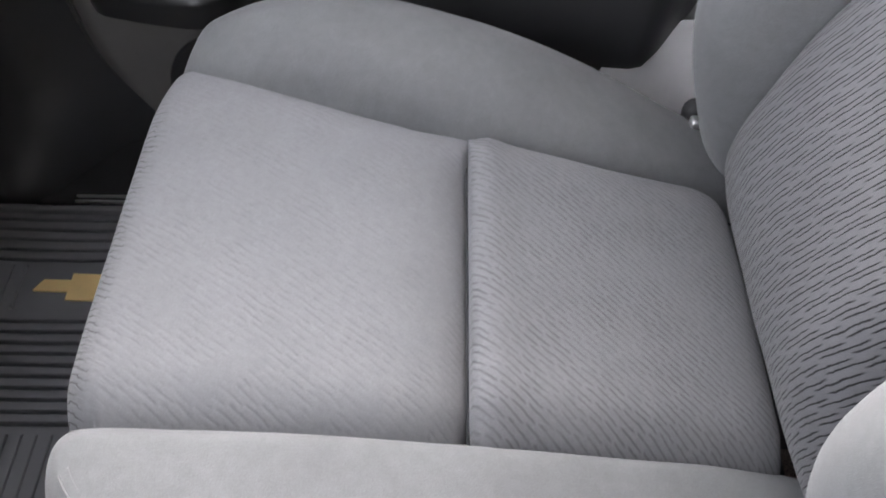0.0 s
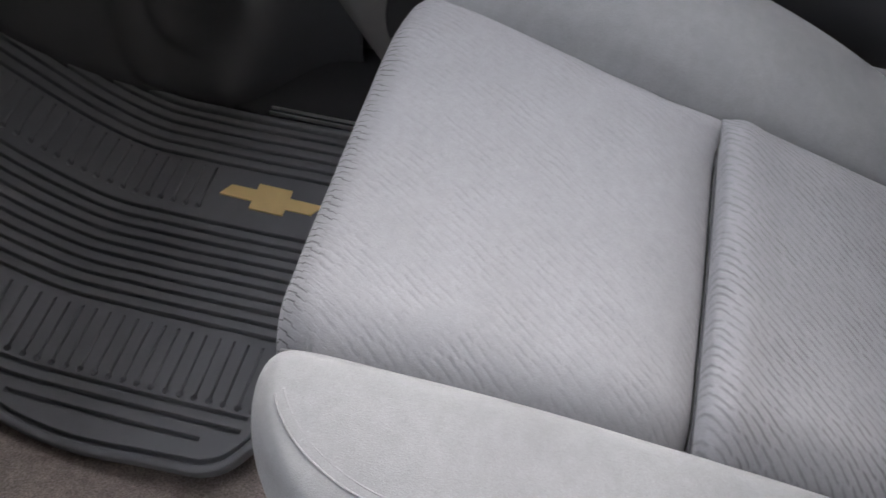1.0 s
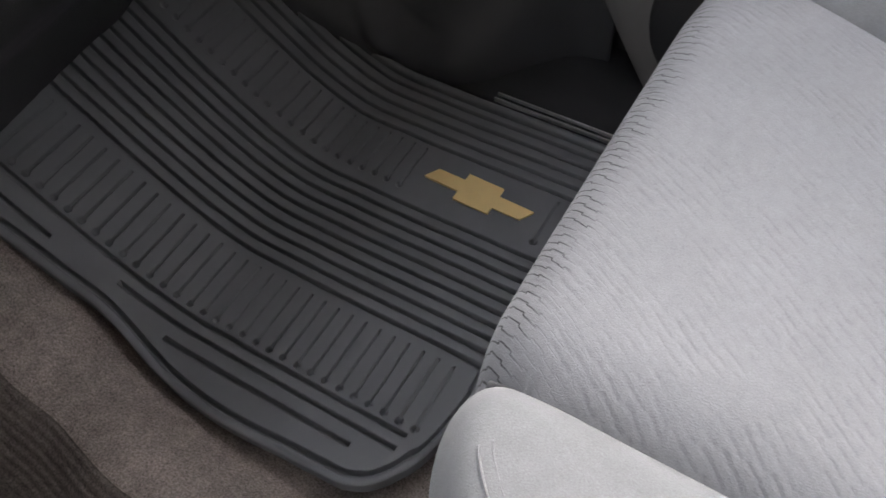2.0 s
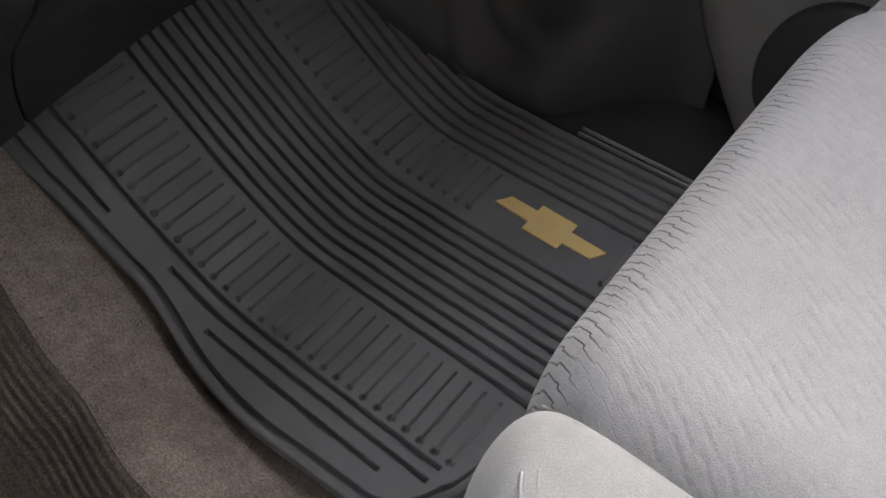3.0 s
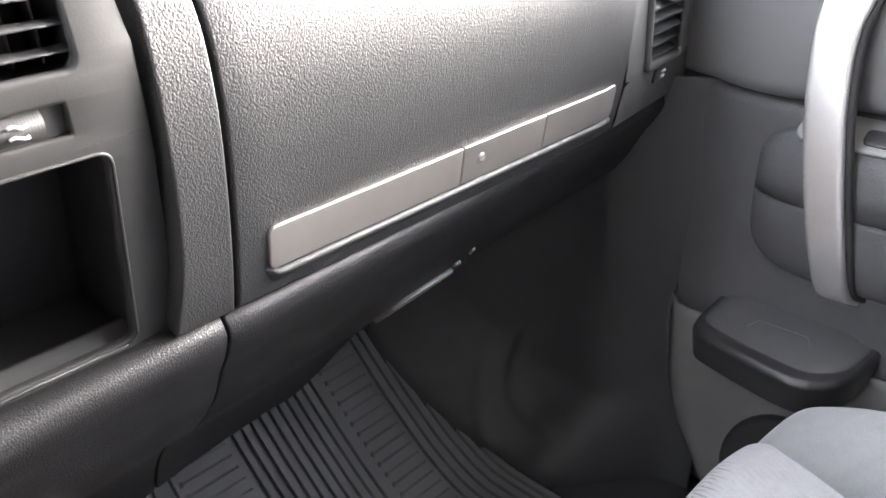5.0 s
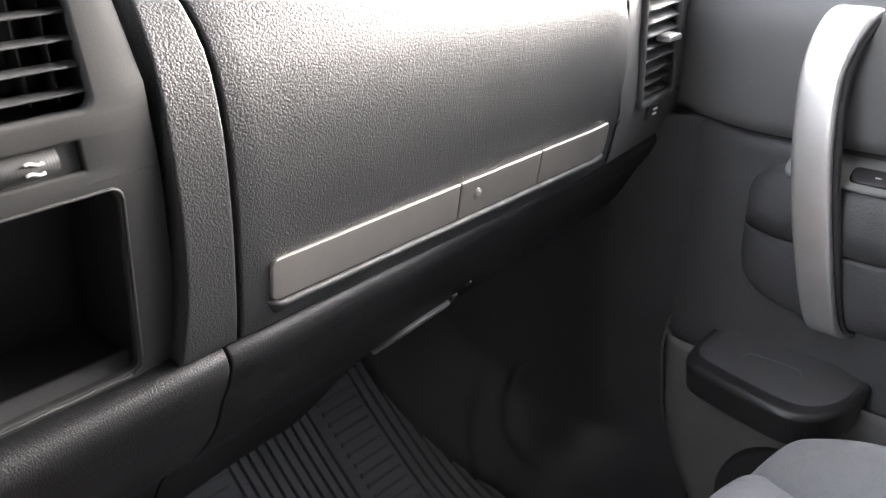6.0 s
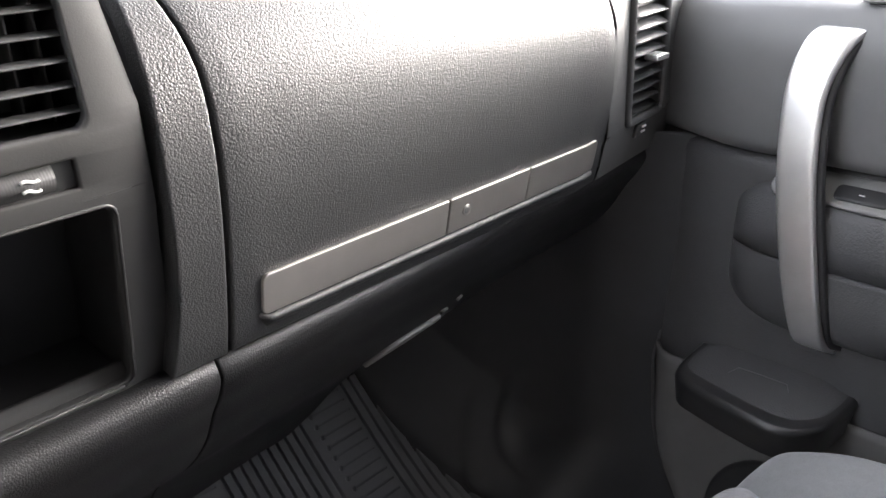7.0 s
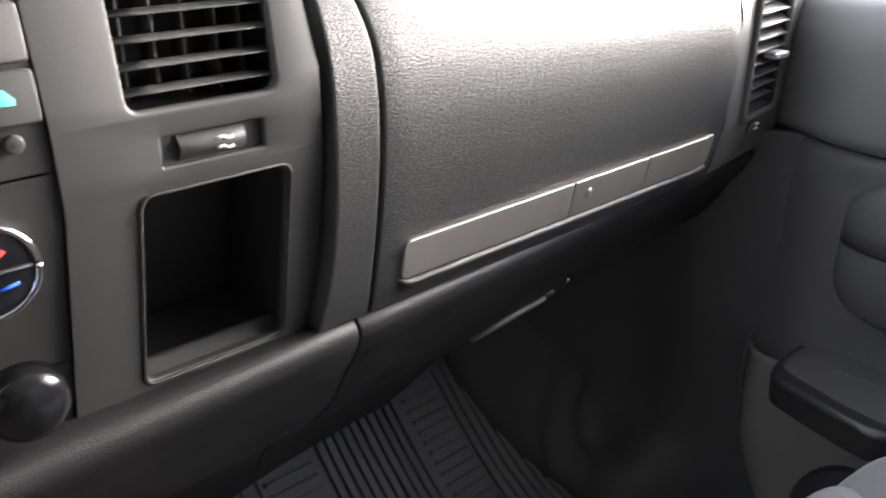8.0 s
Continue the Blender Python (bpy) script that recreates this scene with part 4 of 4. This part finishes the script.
def door_sheet(prof, y0, y1, out, s0, s1, n=50):
    def f(u, v):
        x, z = prof(u)
        y = y0 + (y1 - y0) * v
        return x + out * step(s0, s1, y), y, z - 0.03 * max(0.0, y - 0.36) * (1 if z > 0.7 else 0)
    return sheet(f, 40, n, thick=0.004)


part("upper_panel", door_sheet(upper_prof, -0.42, 0.560, 0.046, 0.42, 0.58), M_DOOR, door, "dark smooth upper door panel")
part("middle_panel", door_sheet(mid_prof, -0.42, 0.560, 0.040, 0.44, 0.58), M_DOORSKIN, door, "dark grained door panel")
front_edge = smooth_curve([(-0.02, 0.40), (0.042, 0.441), (0.155, 0.500), (0.25, 0.514), (0.346, 0.519)])


def kick(u, v):
    z = -0.02 + 0.33 * v
    y = -0.42 + (front_edge(z) + 0.42) * u
    d = front_edge(z) - y
    return 0.925 + 0.012 * v + 0.022 * max(0.0, 1 - d / 0.03) ** 2, y, z


part("lower_panel", sheet(kick, 60, 30, thick=0.004), M_GREY, door, "grey plastic lower door panel")
part("speaker_recess", slab([(0.325 + 0.085 * math.cos(a), 0.115 + 0.10 * math.sin(a)) for a in [2 * math.pi * i / 36 for i in range(36)]], lambda a, b, c: (0.932 - c, a, b), 0.014, 0.006), M_BLACK, door, "black round recess")
ledge_low = [(0.452, 0.960), (0.448, 0.880), (0.436, 0.853), (0.405, 0.842), (0.340, 0.829), (0.305, 0.827), (0.285, 0.838), (0.266, 0.866), (0.258, 0.910), (0.254, 0.960)]
ledge = [(p[1], p[0]) for p in along3([(a, b, 0) for a, b in ledge_low], 60)]
LEDGE_RIM = [(0.008 * math.sin(k * math.pi / 16), 0.333 + 0.008 * math.cos(k * math.pi / 16)) for k in range(9)]


def map_ledge(u, v):
    """The ledge's top from the door out to its rounded rim, and down its front."""
    x, y = ledge[round(v * 59)]
    away = Vector((x - 0.965, (y - 0.355) * 0.4))
    n = away.normalized()
    k = round(u * 19)
    if k < 8:
        e, z = -away.length * (1 - k / 8.0) - 0.008 * k / 8.0, 0.341 + 0.014 * (1 - k / 8.0) ** 2
    elif k < 17:
        e, z = LEDGE_RIM[k - 8][0] - 0.008, LEDGE_RIM[k - 8][1]
    else:
        e, z = -0.002 * (k - 16), 0.333 - 0.0115 * (k - 16)
    return x + n.x * e, y + n.y * e, z


pocket = part("map_pocket", sheet(lambda u, v: map_ledge((7 + 12 * u) / 19, v), 13, 60), M_LEDGE, door, "black map pocket with a rounded rim")
part("pocket_top", sheet(lambda u, v: map_ledge(7 * u / 19, v), 8, 60), M_DOORSKIN, pocket, "dark grey pocket top")
part("pocket_cover", tube([(0.893, 0.390, 0.3445), (0.909, 0.384, 0.3465), (0.911, 0.355, 0.3465), (0.911, 0.326, 0.3465), (0.899, 0.319, 0.3450)], 0.0006, 6), M_DOOR, pocket, "thin edge of the pocket cover")


def rear_pocket(u, v):
    x, z = ring([(0.955, 0.16), (0.905, 0.18), (0.878, 0.25), (0.880, 0.34), (0.91, 0.38), (0.96, 0.39)])(u)
    y = -0.290 + 0.49 * v
    k = step(0.0, 0.16, v)
    return 0.955 + (x - 0.955) * (0.25 + 0.75 * k) + 0.05 * step(0.85, 1.0, v), y, 0.29 + (z - 0.29) * (0.5 + 0.5 * k)


part("rear_pocket", sheet(rear_pocket, 24, 30, True, True), M_BLACK, door, "black door pocket")


def pod(upper, bulge):
    """Half of the armrest pod on the door, with a rounded front end."""
    zc, h = 0.495, 0.09

    def f(u, v):
        y = -0.40 + 0.83 * (1 - (1 - v) ** 2)
        k = max(0.03, math.sqrt(max(0.0, 1 - max(0.0, (y - 0.345) / 0.0855) ** 2)))
        a = 2 * math.pi * u
        c, s = math.cos(a), math.sin(a)
        x = 0.955 - (0.955 - bulge) * math.copysign(abs(c) ** 0.6, c) * k
        z = zc + h * math.copysign(abs(s) ** 0.55, s) * (0.45 + 0.55 * k)
        z = max(z, 0.5035 - 0.004 * (1 - k)) if upper else min(z, 0.5015 - 0.004 * (1 - k))
        return x, y, z
    return sheet(f, 32, 50, True, True)


part("armrest_top", pod(True, 0.904), M_DOORSKIN, door, "dark soft armrest top")
part("armrest_base", pod(False, 0.906), M_DOORSKIN, door, "dark armrest base")
plate_sw = part("switch_plate", slab(rounded(0.10, 0.385, 0.912, 0.952, 0.014), lambda a, b, c: (b, a, 0.5955 - 0.55 * (0.952 - b) + c), 0.004, 0.002), M_SWITCH, door, "grey plastic window switch plate")
part("window_switch", slab(rounded(0.262, 0.318, 0.918, 0.936, 0.006), lambda a, b, c: (b, a, 0.5995 - 0.55 * (0.952 - b) + c), 0.003, 0.0015), M_BLACK, plate_sw, "black window switch")
part("switch_mark", box((0.925, 0.288, 0.586), (0.928, 0.294, 0.5885)), M_WHITE, plate_sw)

PULL = [(0.957, 0.333, 0.748), (0.941, 0.337, 0.751), (0.921, 0.346, 0.742), (0.906, 0.353, 0.715), (0.897, 0.355, 0.680), (0.889, 0.349, 0.620), (0.886, 0.339, 0.560), (0.889, 0.328, 0.500), (0.895, 0.318, 0.450), (0.908, 0.311, 0.415), (0.940, 0.306, 0.395)]
pull_x, pull_y, pull_z = (smooth_curve([(i / 10, q[k]) for i, q in enumerate(PULL)]) for k in range(3))


def pull(u, v):
    p = Vector((pull_x(v), pull_y(v), pull_z(v)))
    d = Vector((pull_x(min(1, v + 0.01)) - pull_x(max(0, v - 0.01)), 0, pull_z(min(1, v + 0.01)) - pull_z(max(0, v - 0.01)))).normalized()
    out = Vector((d.z, 0, -d.x))
    a = 2 * math.pi * u
    c, s = math.cos(a), math.sin(a)
    w = 0.0235 - 0.0035 * step(0.15, 0.45, v) - 0.003 * step(0.60, 1.0, v)
    return p + Vector((0, 1, 0)) * w * math.copysign(abs(c) ** 0.30, c) + out * 0.0060 * math.copysign(abs(s) ** 0.45, s)


handle = part("pull_handle", sheet(pull, 36, 60, True, True), M_PULL, door, "satin silver curved pull handle")
part("handle_back", sheet(lambda u, v: Vector((0.011, (Vector(pull(u, v)).y - pull_y(v)) * 0.16 - 0.002, 0)) + Vector(pull(u, v)), 36, 60, True, True), M_BLACK, handle, "black inner side of the handle")

# ---------------------------------------------------------------- footwell sides
rib_line = smooth_curve([(0.0, 0.708), (0.03, 0.722), (0.055, 0.735), (0.085, 0.752), (0.125, 0.770), (0.20, 0.785)])


def kick_x(y, z):
    """The kick panel's inner face, which swells inwards at its foot and towards the bulkhead, with two soft ribs."""
    foot = 0.03 * step(0.25, 0.0, z) + 0.085 * step(0.13, 0.01, z - max(0.0, floor_z(min(y, 1.0)))) * step(0.50, 0.64, y)
    x = 0.987 - 0.052 * step(0.46, 0.62, y) - 0.09 * step(0.66, 0.95, y) - foot
    # a curved rib round the forward lower quarter, and a slanting one before it
    dy, dz = y - 0.655, (z - 0.142) * 1.09
    turn = math.degrees(math.atan2(dz, dy))
    x -= 0.010 * math.exp(-((math.hypot(dy, dz) - 0.083) / 0.010) ** 2) * step(45, 5, turn) * step(-115, -80, turn)
    return x - 0.010 * math.exp(-((y - rib_line(z)) * 0.85 / 0.011) ** 2) * step(0.01, 0.04, z) * step(0.19, 0.12, z)


def kick_side(u, v):
    y, z = 0.46 + 0.64 * u, -0.03 + 0.635 * v
    return kick_x(y, z), y, z


structure("kick_panel", sheet(kick_side, 230, 190, thick=0.004), M_KICK, "black footwell kick panel with moulded ribs", "panel")
structure("door_sill", box((0.816, -0.9, -0.06), (0.99, 0.62, -0.004), 0.008), M_BLACK, "black plastic door sill", "sill")
for x in (0.820, 0.830):
    structure("sill_strip", box((x, -0.1, -0.008), (x + 0.003, 0.56, 0.0), 0.001), M_PULL, "thin bright metal sill strip", "sill strip")

# belt buckle and pillar trim between seat and door
# The trim's near-white colour stands in for a patch of sunlight.
structure("pillar_trim", sheet(lambda u, v: (0.826 + 0.010 * math.sin(math.pi * u) + 0.094 * v, -0.17 - 0.30 * u, 0.04 + 0.21 * v), 16, 16, thick=0.006), M_PALE, "lower door pillar trim, near white for a painted sun patch", "trim")
buckle = thing("seat_belt", (0.80, -0.27, 0.1), "black seat belt stalk with metal tip beside the seat", "seat belt")
part("stalk", tube(along3([(0.80, -0.285, 0.02), (0.80, -0.285, 0.10), (0.797, -0.275, 0.17), (0.783, -0.263, 0.228), (0.764, -0.256, 0.252)], 24), 0.014, 14), M_BLACK, buckle, "black belt stalk")
part("tip", box((0.738, -0.259, 0.246), (0.752, -0.247, 0.257), 0.003), M_PULL, buckle, "metal tip")
structure("door_seal", tube([(0.951 + 0.006 * step(0.10, 0.0, z) + 0.02 * step(0.28, 0.335, z), front_edge(z) + 0.003, z) for z in np.linspace(0.0, 0.335, 50)], 0.0028, 10), M_DOORSKIN, "thin grey rubber door seal", "seal")

lock_knob = part("lock_knob", disc((0.955, 0.318, 0.777), (0, 0.001, 1), 0.011, 0.006, 24, 0.002), M_PALE, door, "pale grey door lock knob")
part("knob_ring", tube([(0.955 + 0.0145 * math.cos(a), 0.318 + 0.0145 * math.sin(a), 0.780) for a in [2 * math.pi * i / 32 for i in range(33)]], 0.0022, 8), M_SWITCH, lock_knob)
